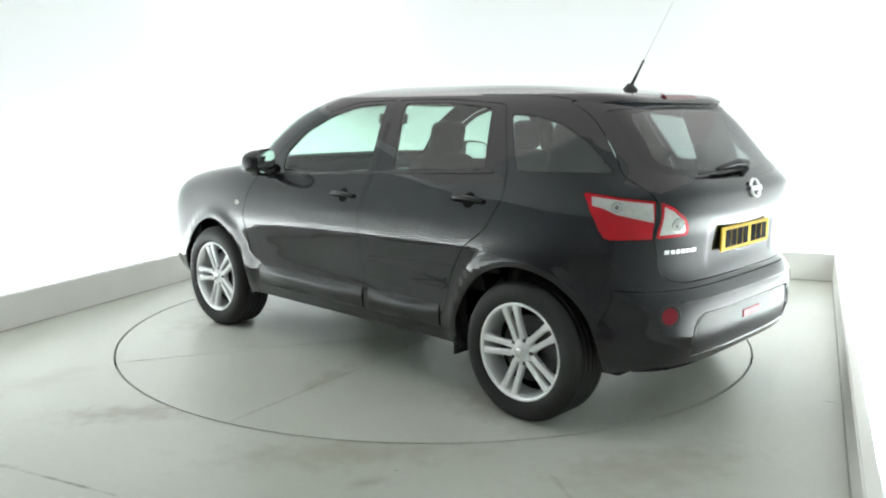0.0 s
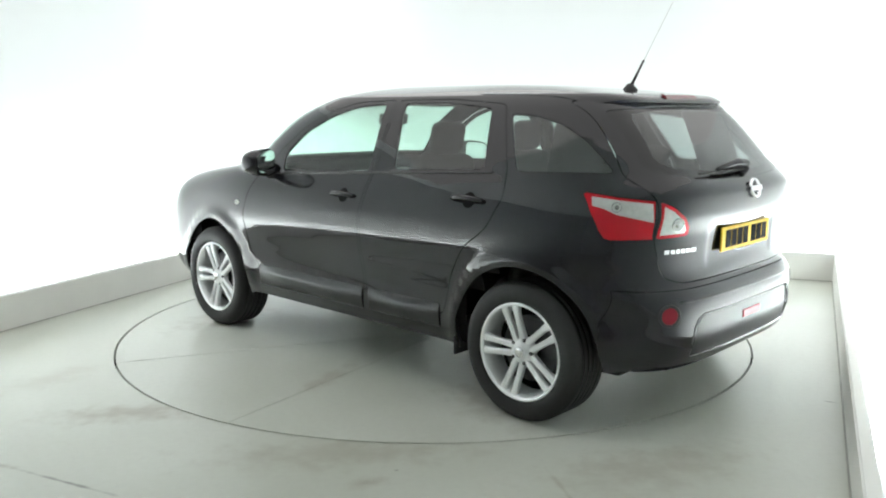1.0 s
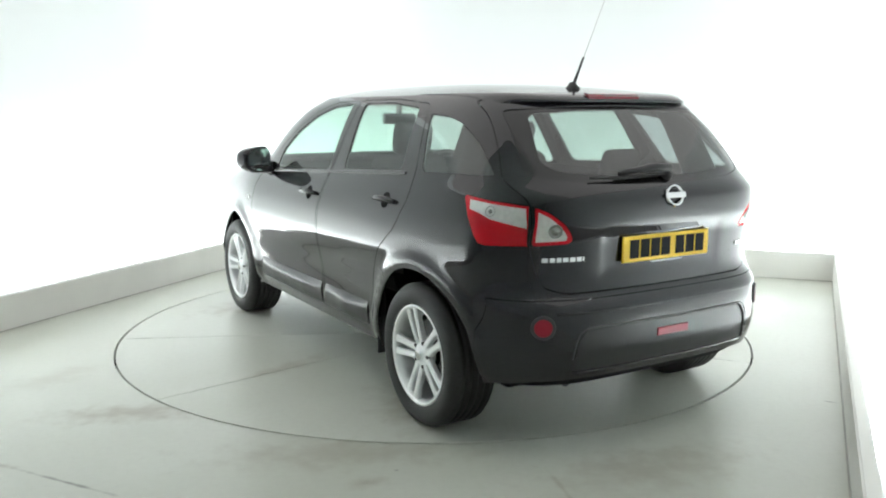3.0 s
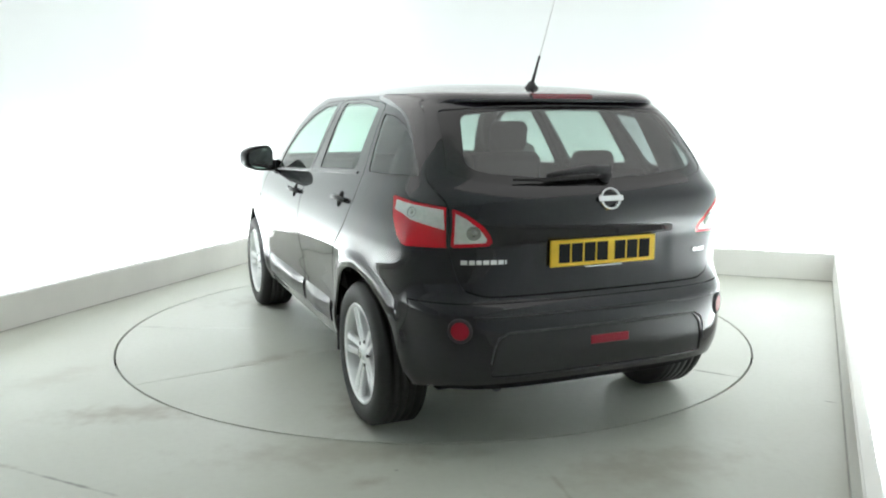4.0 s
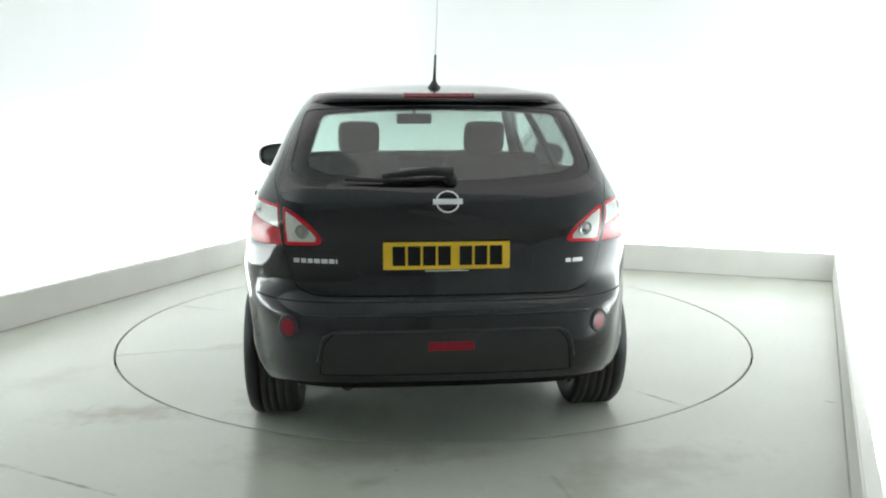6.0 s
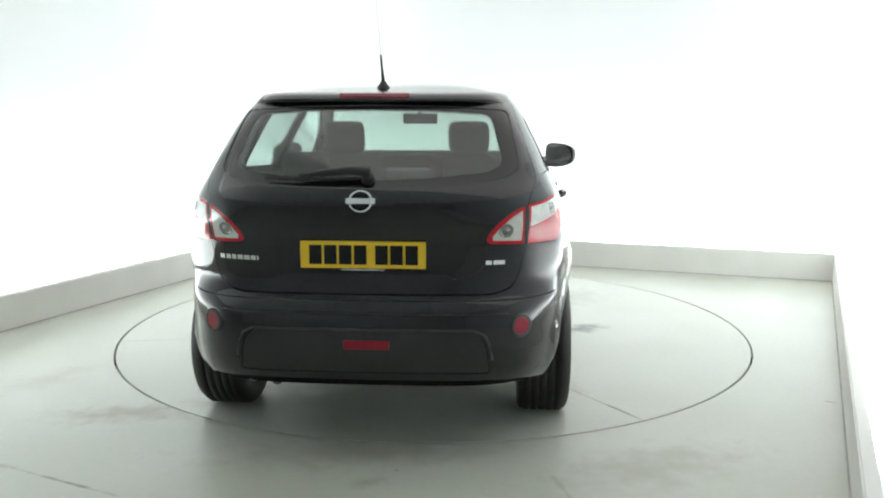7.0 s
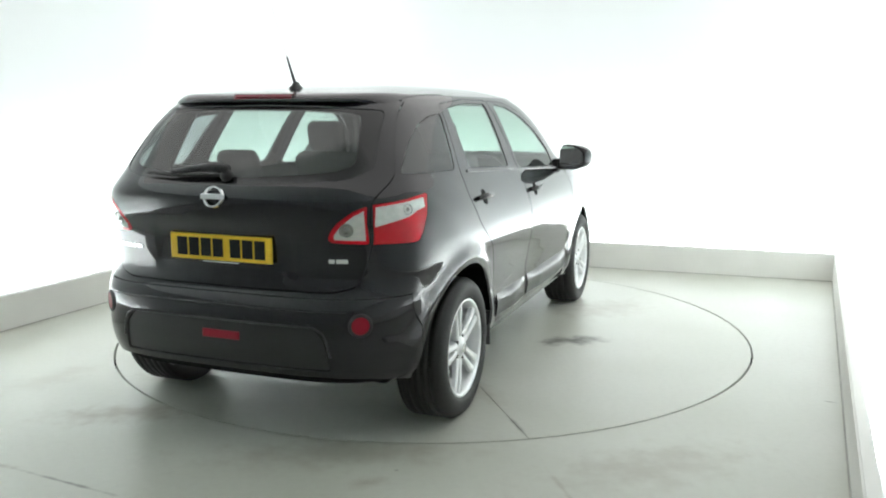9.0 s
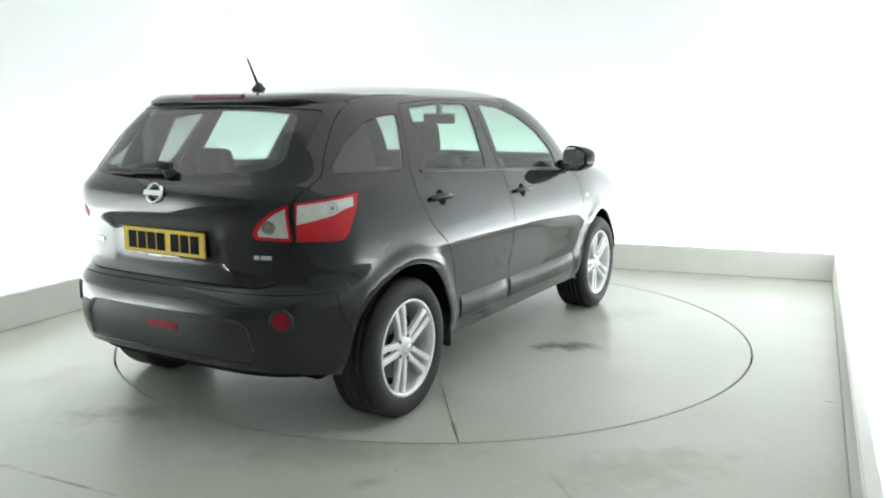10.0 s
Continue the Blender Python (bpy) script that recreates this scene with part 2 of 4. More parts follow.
def studio():
    ground()
    corners = [FRONT_LEFT, BACK_LEFT, BACK_RIGHT, FRONT_RIGHT]
    names = ["left", "back", "right"]
    trough, height, ceil = 0.5, 0.238, 3.1

    def offset_line(pts, d):
        out = []
        for i, p in enumerate(pts):
            ds = []
            if i:
                ds.append((p - pts[i - 1]).normalized())
            if i < len(pts) - 1:
                ds.append((pts[i + 1] - p).normalized())
            ns = [Vector((-v.y, v.x)) for v in ds]
            n = sum(ns, Vector((0, 0))).normalized()
            out.append(p + n * d / max(0.3, n.dot(ns[0])))
        return out
    k_out = offset_line(corners, 0.06)

    def round_path(d, r):
        pts = offset_line(corners, d)
        out = [pts[0]]
        for i in (1, 2):
            s, e = (pts[i - 1] - pts[i]).normalized(), (pts[i + 1] - pts[i]).normalized()
            s, e = pts[i] + s * r, pts[i] + e * r
            for k in range(13):
                t = k / 12
                out.append(s * (1 - t) ** 2 + pts[i] * 2 * t * (1 - t) + e * t * t)
        return out + [pts[3]]

    def band(path_a, path_b, z0, z1):
        bm = bmesh.new()
        rows = [[bm.verts.new((*v, z)) for v, z in ((u, z0), (u, z1), (w, z1), (w, z0))] for u, w in zip(path_a, path_b)]
        for r0, r1 in zip(rows, rows[1:]):
            for k in range(4):
                bm.faces.new((r0[k], r0[(k + 1) % 4], r1[(k + 1) % 4], r1[k]))
        bm.faces.new(rows[0])
        bm.faces.new(rows[-1][::-1])
        bmesh.ops.recalc_face_normals(bm, faces=bm.faces)
        return bm
    w_in, w_out = round_path(trough, 1.1), round_path(trough + 0.12, 1.2)
    t_in, t_out = round_path(0.13, 0.1), round_path(0.21, 0.12)
    t_in[-1], t_out[-1] = t_in[-2].lerp(t_in[-1], 0.5), t_out[-2].lerp(t_out[-1], 0.5)
    t_in[0], t_out[0] = t_in[1].lerp(t_in[0], 0.8), t_out[1].lerp(t_out[0], 0.8)
    for i, nm in enumerate(names):
        bm = bmesh.new()
        prism(bm, [corners[i], corners[i + 1], k_out[i + 1], k_out[i]], -0.05, height)
        bmesh.ops.recalc_face_normals(bm, faces=bm.faces)
        bmesh.ops.bevel(bm, geom=[e for e in bm.edges if abs(e.verts[0].co.z - height) < 1e-4 and abs(e.verts[1].co.z - height) < 1e-4], offset=0.008, segments=2, affect="EDGES")
        tagged(part("kerb_" + nm, bm, KERB), "low off-white painted upstand round the studio floor", "kerb", kind="structure")
        foot = offset_line(corners, -0.008)
        bm = bmesh.new()
        prism(bm, [foot[i], foot[i + 1], corners[i + 1], corners[i]], 0.0, 0.004)
        bmesh.ops.recalc_face_normals(bm, faces=bm.faces)
        tagged(part("trim_" + nm, bm, JOINT), "dark dirty joint along the foot of the upstand", "joint", kind="structure")
        bm = bmesh.new()
        wide = offset_line(corners, trough + 0.05)
        prism(bm, [k_out[i], k_out[i + 1], wide[i + 1], wide[i]], -0.05, -0.01)
        bmesh.ops.recalc_face_normals(bm, faces=bm.faces)
        tagged(part("trough_" + nm, bm, WALL), "white light trough behind the upstand", "trough", kind="structure")
    tagged(part("wall_back", band(w_in, w_out, -0.05, ceil), WALL), "plain white studio wall with rounded corners, washed by hidden light", "wall", kind="structure")
    tagged(part("light_strip", band(t_in, t_out, -0.008, 0.03), TUBE), "white light strip hidden in the trough", "light strip")
    # camera side
    a, b = w_out[0], w_out[-1]
    fl, fr = corners[0] + Vector((-1.2, -2.7)), corners[3] + Vector((0.6, -2.4))
    bm = bmesh.new()
    for ring in ([fl, fr, corners[3], corners[0]], [corners[0], a, fl], [corners[3], fr, b]):
        prism(bm, ring, -0.06, -0.004)
    bmesh.ops.recalc_face_normals(bm, faces=bm.faces)
    tagged(part("floor_entrance", bm, FLOOR), "grey-green painted concrete floor at the entrance", "floor", kind="structure")
    # unseen wall, added and toned pale to brighten what the car reflects
    bm = bmesh.new()
    for p, q in ((a, fl), (fl, fr), (fr, b)):
        d = (q - p).normalized()
        n = Vector((d.y, -d.x)) * 0.1
        prism(bm, [p, q, q - n, p - n], -0.05, ceil)
    bmesh.ops.recalc_face_normals(bm, faces=bm.faces)
    tagged(part("wall_unseen", bm, UNSEEN_WALL), "unseen white wall added behind the camera for reflections in the car", "wall", kind="structure")
    bm = bmesh.new()
    prism(bm, [fl + Vector((-0.3, -0.3)), fr + Vector((0.3, -0.3)), w_out[-1] + Vector((0.4, 0)), corners[2] + Vector((1.3, 0.4)), corners[1] + Vector((-0.2, 1.4)), w_out[0] + Vector((-0.4, 0))], ceil, ceil + 0.1)
    bmesh.ops.recalc_face_normals(bm, faces=bm.faces)
    tagged(part("ceiling", bm, WALL), "white studio ceiling", "ceiling", kind="structure")
    bm = bmesh.new()
    box(bm, -2.9, -2.6, ceil - 0.09, 2.9, 3.1, ceil - 0.04, pose(0.3, 0.2, 0, 0, 0, -24), bevel=0.01)
    tagged(part("ceiling_softbox", bm, PANEL), "large white glowing softbox under the ceiling", "softbox")


def turntable():
    base = new("turntable")
    hub, seams, gap = Vector((0.02, -0.16)), (158.3, 195.3, 303.8), 0.06
    for a0, a1 in zip(seams, seams[1:] + (seams[0] + 360,)):
        n = int((a1 - a0) / 2)
        arc = [radians(a0 + gap + (a1 - a0 - 2 * gap) * k / n) for k in range(n + 1)]
        rim = [Vector((math.cos(a), math.sin(a))) * (DISC - 0.006) for a in arc]
        mid = radians((a0 + a1) / 2)
        heart = hub + Vector((math.cos(mid), math.sin(mid))) * 0.003
        bm = bmesh.new()
        prism(bm, [heart] + rim, -0.045, 0.0)
        bmesh.ops.recalc_face_normals(bm, faces=bm.faces)
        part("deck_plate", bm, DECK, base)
    return tagged(base, "round grey-green turntable flush with the floor, with fine seams", "turntable")


# ---- the car: one smooth shell, cut into panels ----
def curve(table):
    """Smooth monotone curve through (z, value) pairs."""
    zs = np.array([a for a, _ in table], float)
    vs = np.array([b for _, b in table], float)
    h, d = np.diff(zs), np.diff(vs) / np.diff(zs)
    m = np.zeros(len(zs))
    m[0], m[-1] = d[0], d[-1]
    for i in range(1, len(zs) - 1):
        m[i] = 0 if d[i - 1] * d[i] <= 0 else 2 / (1 / d[i - 1] + 1 / d[i])

    def f(z):
        z = np.clip(z, zs[0], zs[-1])
        i = np.clip(np.searchsorted(zs, z) - 1, 0, len(h) - 1)
        t = (z - zs[i]) / h[i]
        return vs[i] * (1 + 2 * t) * (1 - t) ** 2 + h[i] * m[i] * t * (1 - t) ** 2 + vs[i + 1] * t * t * (3 - 2 * t) + h[i] * m[i + 1] * t * t * (t - 1)
    return f


Z_LOW, Z_ROOF, Y_MID = 0.29, 1.53, -0.1
half_width = curve([(0.29, 0.845), (0.36, 0.866), (0.44, 0.873), (0.52, 0.871), (0.62, 0.880), (0.72, 0.897), (0.80, 0.905), (0.88, 0.900), (0.97, 0.882), (1.04, 0.860), (1.10, 0.834), (1.15, 0.809), (1.27, 0.752), (1.40, 0.685), (1.475, 0.640), (1.53, 0.593)])
rear_end = curve([(0.29, -1.97), (0.34, -2.005), (0.41, -2.03), (0.48, -2.04), (0.574, -2.037), (0.64, -2.025), (0.67, -2.008), (0.70, -1.985), (0.78, -1.978), (0.905, -1.985), (1.01, -2.012), (1.09, -2.018), (1.13, -1.993), (1.17, -1.95), (1.284, -1.833), (1.417, -1.69), (1.493, -1.605), (1.53, -1.55)])
front_end = curve([(0.29, 2.10), (0.36, 2.15), (0.46, 2.18), (0.60, 2.195), (0.75, 2.19), (0.85, 2.155), (0.93, 2.09), (0.99, 1.98), (1.04, 1.78), (1.085, 1.46), (1.12, 1.20), (1.16, 1.13), (1.27, 1.02), (1.382, 0.88), (1.46, 0.72), (1.53, 0.50)])
square_rear = curve([(0.29, 5.6), (0.60, 5.8), (0.9, 6.0), (1.06, 6.4), (1.15, 6.4), (1.3, 7.0), (1.45, 8.0), (1.53, 8.0)])
square_front = curve([(0.29, 7.0), (0.6, 8.5), (0.85, 8.5), (1.0, 7.0), (1.1, 6.0), (1.53, 5.5)])
ROOF_RISE, WHEEL_Z = 0.072, 0.334
AXLES = (1.331, -1.307)


def smooth_box(t, a, b, s):
    return 1 / (1 + np.exp(-(t - a) / s)) / (1 + np.exp((t - b) / s))


def fade(t):
    t = np.clip(t, 0, 1)
    return t * t * (3 - 2 * t)


def shell(beta, v):
    """beta: 0 at the middle of the tail, +90 degrees at the car's right side, 180 at the nose; v: height, past Z_ROOF the roof's inset."""
    beta, v = np.asarray(beta, float), np.asarray(v, float)
    z = np.minimum(v, Z_ROOF)
    side = np.sign(beta) + (beta == 0)
    a = np.radians(90 - np.abs(beta))
    c, s = np.cos(a), np.sin(a)
    n = np.where(s > 0, square_rear(z), square_front(z))
    rho = (np.abs(c) ** n + np.abs(s) ** n) ** (-1 / n)
    k = np.clip(1 - np.maximum(v - Z_ROOF, 0), 0.0, 1)
    x = half_width(z) * rho * np.maximum(c, 0) * k
    length = np.where(s > 0, rear_end(z) - Y_MID, front_end(z) - Y_MID)
    y = Y_MID + length * rho * np.abs(s) * k
    z = z + np.where(v > Z_ROOF, ROOF_RISE * (1 - k ** 3.5) * (1 - 0.25 * (x / 0.6) ** 2), 0)
    # bowed tail, tapered wings
    y = y + np.where(s > 0, (0.03 + 0.055 * fade((z - 0.64) / 0.12)) * (x / 0.85) ** 2 * fade((-y - 1.62) / 0.32), 0)
    x = x * (1 - 0.085 * fade((y - 0.85) / 1.0) * fade((z - 0.42) / 0.45) * fade((1.17 - z) / 0.16))
    # flared arches
    on_side = np.clip((x - 0.6) / 0.15, 0, 1)
    for wy in AXLES:
        d = np.hypot(y - wy, z - WHEEL_Z)
        x = x + 0.020 * on_side * np.exp(-(np.maximum(d - 0.43, 0) / 0.045) ** 2) * np.clip((z - 0.15) / 0.3, 0, 1)
    # hollow for the number plate
    rear = np.clip((-y - 1.7) / 0.1, 0, 1)
    y = y + 0.007 * rear * smooth_box(x, -0.35, 0.35, 0.010) * smooth_box(z, 0.762, 0.955, 0.009)
    return np.stack([x * side, y, z], -1)


def beta_side(y, z):
    L = (rear_end(z) if y < Y_MID else front_end(z)) - Y_MID
    n = square_rear(z) if y < Y_MID else square_front(z)
    f = min(abs((y - Y_MID) / L), 0.9995)
    a = math.degrees(math.atan2(f, (1 - f ** n) ** (1 / n)))
    return 90 - a if y < Y_MID else 90 + a


def beta_end(x, z, tail=True):
    n = square_rear(z) if tail else square_front(z)
    f = min(abs(x) / half_width(z), 0.9995)
    a = math.degrees(math.atan2(f, (1 - f ** n) ** (1 / n)))
    return math.copysign(a if tail else 180 - a, x)


def normals_at(beta, v):
    e = 0.15
    du = shell(beta + e, v) - shell(beta - e, v)
    dv = shell(beta, v + 0.003) - shell(beta, v - 0.003)
    n = np.cross(du, dv)
    n /= np.maximum(np.linalg.norm(n, axis=-1, keepdims=True), 1e-9)
    return n


def densify(pts, step=0.025, closed=True):
    out = []
    m = len(pts)
    for i in range(m if closed else m - 1):
        p, q = Vector(pts[i]), Vector(pts[(i + 1) % m])
        k = max(1, int((q - p).length / step))
        out += [p.lerp(q, j / k) for j in range(k)]
    if not closed:
        out.append(Vector(pts[-1]))
    return out


def rounded(pts, r=0.03, seg=4):
    out = []
    m = len(pts)
    for i in range(m):
        p, a, b = Vector(pts[i]), Vector(pts[i - 1]), Vector(pts[(i + 1) % m])
        d0, d1 = a - p, b - p
        rr = min(r, d0.length * 0.45, d1.length * 0.45)
        s, e = p + d0.normalized() * rr, p + d1.normalized() * rr
        for j in range(seg + 1):
            t = j / seg
            out.append(s * (1 - t) ** 2 + p * 2 * t * (1 - t) + e * t * t)
    return out


def inset(pts, d):
    """Polygon shrunk by d (any orientation)."""
    m = len(pts)
    area = sum(pts[i].x * pts[(i + 1) % m].y - pts[(i + 1) % m].x * pts[i].y for i in range(m))
    s = 1 if area > 0 else -1
    out = []
    for i in range(m):
        t = (pts[(i + 1) % m] - pts[i - 1])
        if t.length < 1e-9:
            out.append(pts[i].copy())
            continue
        t.normalize()
        out.append(pts[i] + Vector((-t.y, t.x)) * d * s)
    return out


def inside(px, py, poly):
    x0 = np.array([p[0] for p in poly])
    y0 = np.array([p[1] for p in poly])
    x1, y1 = np.roll(x0, -1), np.roll(y0, -1)
    r = np.zeros(len(px), bool)
    for a, b, c, d in zip(x0, y0, x1, y1):
        if b == d:
            continue
        hit = ((b > py) != (d > py)) & (px < (c - a) * (py - b) / (d - b) + a)
        r ^= hit
    return r


# outlines on the car's right side, (y, z)
FRONT_GLASS = rounded([(0.577, 1.093), (0.605, 1.199), (0.485, 1.326), (0.297, 1.421), (0.094, 1.478), (-0.148, 1.497), (-0.201, 1.127)], 0.035)
REAR_GLASS_SIDE = rounded([(-0.296, 1.497), (-0.607, 1.5), (-0.934, 1.473), (-1.015, 1.175), (-0.388, 1.144)], 0.035)
QUARTER_GLASS = rounded([(-1.067, 1.445), (-1.227, 1.432), (-1.379, 1.397), (-1.537, 1.319), (-1.646, 1.236), (-1.715, 1.187), (-1.205, 1.175)], 0.035)
FRONT_DOOR = rounded([(0.788, 1.076), (0.66, 1.227), (0.513, 1.352), (0.306, 1.45), (0.093, 1.504), (-0.221, 1.516), (-0.232, 1.125), (-0.19, 0.916), (-0.19, 0.698), (-0.212, 0.432), (0.777, 0.428), (0.90, 0.573), (0.935, 0.793), (0.88, 0.969)], 0.04)
REAR_DOOR = rounded([(-0.235, 1.516), (-0.646, 1.518), (-1.017, 1.492), (-1.155, 1.185), (-1.181, 1.054), (-1.107, 0.901), (-0.972, 0.798), (-0.873, 0.639), (-0.812, 0.428), (-0.227, 0.432), (-0.205, 0.698), (-0.204, 0.916), (-0.246, 1.125)], 0.04)
# outlines on the tail, (x, z)
TAILGATE = rounded([(0.599, 1.508), (-0.599, 1.508), (-0.66, 1.336), (-0.717, 1.171), (-0.678, 1.079), (-0.674, 0.903), (-0.645, 0.79), (-0.62, 0.728), (-0.532, 0.702), (0.532, 0.702), (0.62, 0.728), (0.645, 0.79), (0.674, 0.903), (0.678, 1.079), (0.717, 1.171), (0.66, 1.336)], 0.03)
TAIL_GLASS = rounded([(0.589, 1.46), (0.307, 1.477), (0, 1.482), (-0.307, 1.477), (-0.589, 1.46), (-0.645, 1.212), (-0.584, 1.181), (-0.41, 1.159), (-0.205, 1.149), (0, 1.145), (0.205, 1.149), (0.41, 1.159), (0.584, 1.181), (0.645, 1.212)], 0.03)
TAIL_PANE = rounded([(0.517, 1.444), (0.256, 1.46), (0, 1.464), (-0.256, 1.46), (-0.517, 1.444), (-0.573, 1.238), (-0.512, 1.207), (-0.256, 1.184), (0, 1.176), (0.256, 1.184), (0.512, 1.207), (0.573, 1.238)], 0.04)
LAMP_INNER = rounded([(0.666, 1.074), (0.614, 1.048), (0.553, 1.001), (0.517, 0.96), (0.504, 0.929), (0.52, 0.912), (0.664, 0.905)], 0.015)
VALANCE = rounded([(0.466, 0.562), (0.51, 0.512), (0.53, 0.372), (-0.53, 0.372), (-0.51, 0.512), (-0.466, 0.562)], 0.02)


def car_panels(car):
    scale = 30.0  # degrees of beta to one unit of the flat pattern

    def flat_side(poly, sgn):
        return [Vector((sgn * beta_side(p.x, p.y) / scale, p.y)) for p in densify(poly)]

    def flat_end(poly, tail=True):
        out = []
        for p in densify(poly):
            b = beta_end(p.x if abs(p.x) > 1e-6 else 1e-6, p.y, tail)
            out.append(Vector((b / scale, p.y)))
        return out

    def arch(wy, r, sgn):
        pts = [(wy + r * math.cos(t), WHEEL_Z + r * math.sin(t)) for t in np.linspace(-0.35, math.pi + 0.35, 40)]
        pts = [(y, max(z, Z_LOW - 0.02)) for y, z in pts]
        return [Vector((sgn * beta_side(y, max(z, Z_LOW)) / scale, z)) for y, z in pts]

    regions = []  # name, polygon, material, gap round it, label
    for sgn, tag in ((1, "right"), (-1, "left")):
        regions.append(["arch", arch(AXLES[0], 0.405, sgn), None, 0])
        regions.append(["arch", arch(AXLES[1], 0.41, sgn), None, 0])
        regions.append(["side_window", flat_side(FRONT_GLASS, sgn), WINDOW, 0.004])
        regions.append(["side_window", flat_side(REAR_GLASS_SIDE, sgn), WINDOW, 0.004])
        regions.append(["quarter_window", flat_side(QUARTER_GLASS, sgn), PRIVACY, 0.004])
        lamp = [Vector((sgn * beta_end(x, z) / scale, z)) for x, z in ((0.676, 0.905), (0.680, 1.076))]
        lamp += [Vector((sgn * beta_side(y, z) / scale, z)) for y, z in ((-1.771, 1.091), (-1.606, 1.106), (-1.594, 1.096), (-1.648, 1.016), (-1.698, 0.945), (-1.733, 0.91), (-1.769, 0.902))]
        lamp = densify(lamp, 0.02)
        clear = [Vector((sgn * beta_end(x, z) / scale, z)) for x, z in ((0.688, 0.982), (0.690, 1.063))]
        clear += [Vector((sgn * beta_side(y, z) / scale, z)) for y, z in ((-1.791, 1.076), (-1.637, 1.088), (-1.652, 1.049), (-1.72, 1.038), (-1.792, 1.016))]
        regions.append(["clear_outer", densify(clear, 0.02), CLEAR, 0])
        clear = [Vector((sgn * beta_end(x, z) / scale, z)) for x, z in ((0.653, 1.05), (0.614, 1.027), (0.563, 0.984), (0.532, 0.945), (0.534, 0.929), (0.651, 0.924))]
        regions.append(["clear_inner", densify(clear, 0.02), CLEAR, 0])
        regions.append(["lamp_outer", lamp, RED, 0.003])
        li = [Vector((sgn * beta_end(p.x, p.y) / scale, p.y)) for p in densify(LAMP_INNER, 0.02)]
        regions.append(["lamp_inner", li, RED, 0.003])
        regions.append(["front_door", flat_side(FRONT_DOOR, sgn), PAINT, 0.006])
        regions.append(["rear_door", flat_side(REAR_DOOR, sgn), PAINT, 0.006])
    regions.append(["rear_window", flat_end(TAIL_PANE), PRIVACY, 0])
    regions.append(["window_border", flat_end(TAIL_GLASS), TRIM, 0.003])
    regions.append(["tailgate", flat_end(TAILGATE), PAINT, 0.006])
    hem = [(beta_side(-1.72, 0.31), 0.2), (beta_side(-1.72, 0.31), 0.297), (beta_end(0.66, 0.34), 0.335), (beta_end(0.5, 0.35), 0.345)]
    hem = [(-b, z) for b, z in hem] + hem[::-1]
    regions.append(["arch", densify([Vector((b / scale, z)) for b, z in hem], 0.03), None, 0])
    regions.append(["valance", flat_end(VALANCE), VALANCE_MAT, 0.004])
    # bumper: all that lies below a line round the tail
    bl = [(-beta_side(-1.71, 0.54), 0.2), (-beta_side(-1.71, 0.54), 0.54), (-beta_side(-1.76, 0.685), 0.685), (beta_side(-1.76, 0.685), 0.685), (beta_side(-1.71, 0.54), 0.54), (beta_side(-1.71, 0.54), 0.2)]
    regions.append(["rear_bumper", densify([Vector((b / scale, z)) for b, z in bl], 0.03), PAINT, 0.005])
    # windscreen, cut in two at the seam of the pattern
    for sgn in (1, -1):
        w = [(180.0, 1.15)] + [(beta_end(x, z, False), z) for x, z in ((0.752, 1.15), (0.598, 1.495))] + [(180.0, 1.505)]
        regions.append(["windscreen", densify([Vector((sgn * b / scale, z)) for b, z in w], 0.03), WINDOW, 0])

    # flat pattern
    verts, edges = [], []
    nb = 330
    vs = sorted(set(list(np.linspace(Z_LOW, Z_ROOF, 56)) + [Z_ROOF + 0.02, Z_ROOF + 0.05, Z_ROOF + 0.1, Z_ROOF + 0.17, Z_ROOF + 0.26, Z_ROOF + 0.4, Z_ROOF + 0.6, Z_ROOF + 0.8, Z_ROOF + 0.97]))
    polys = []
    for name, poly, mat, gap in regions:
        polys.append(poly)
        if gap:
            polys.append(inset(poly, gap))
    # keep grid points off the outlines
    P = np.array([[p.x, p.y] for poly in polys for p in poly])
    for b in np.linspace(-180, 180, nb):
        col = np.array([[b / scale, v] for v in vs])
        d = np.min(np.hypot(col[:, None, 0] - P[None, :, 0], col[:, None, 1] - P[None, :, 1]), 1)
        for c, dd in zip(col, d):
            if dd > 0.012 or c[1] in (vs[0], vs[-1]) or abs(b) == 180:
                verts.append(Vector(c))
    for poly in polys:
        i0 = len(verts)
        m = len(poly)
        verts += poly
        edges += [(i0 + i, i0 + (i + 1) % m) for i in range(m)]
    from mathutils.geometry import delaunay_2d_cdt
    V, E, F, *_ = delaunay_2d_cdt(verts, edges, [], 0, 1e-6)
    V = np.array([[p[0], p[1]] for p in V])
    F = np.array([f for f in F if len(f) == 3])
    C = V[F].mean(1)
    keep = (C[:, 1] > Z_LOW) & (C[:, 1] < vs[-1])
    owner = np.full(len(F), -2)
    for idx, (name, poly, mat, gap) in enumerate(regions):
        ins = inside(C[:, 0], C[:, 1], poly) & (owner == -2)
        if gap:
            core = inside(C[:, 0], C[:, 1], inset(poly, gap))
            owner[ins & core] = idx
            owner[ins & ~core] = -3
        else:
            owner[ins] = idx
    # the rest of the shell: roof, bonnet, wings
    rest = owner == -2
    P3 = shell(V[:, 0] * scale, V[:, 1])
    N3 = normals_at(V[:, 0] * scale, np.minimum(V[:, 1], Z_ROOF + 0.9))
    roof = rest & (C[:, 1] > Z_ROOF)

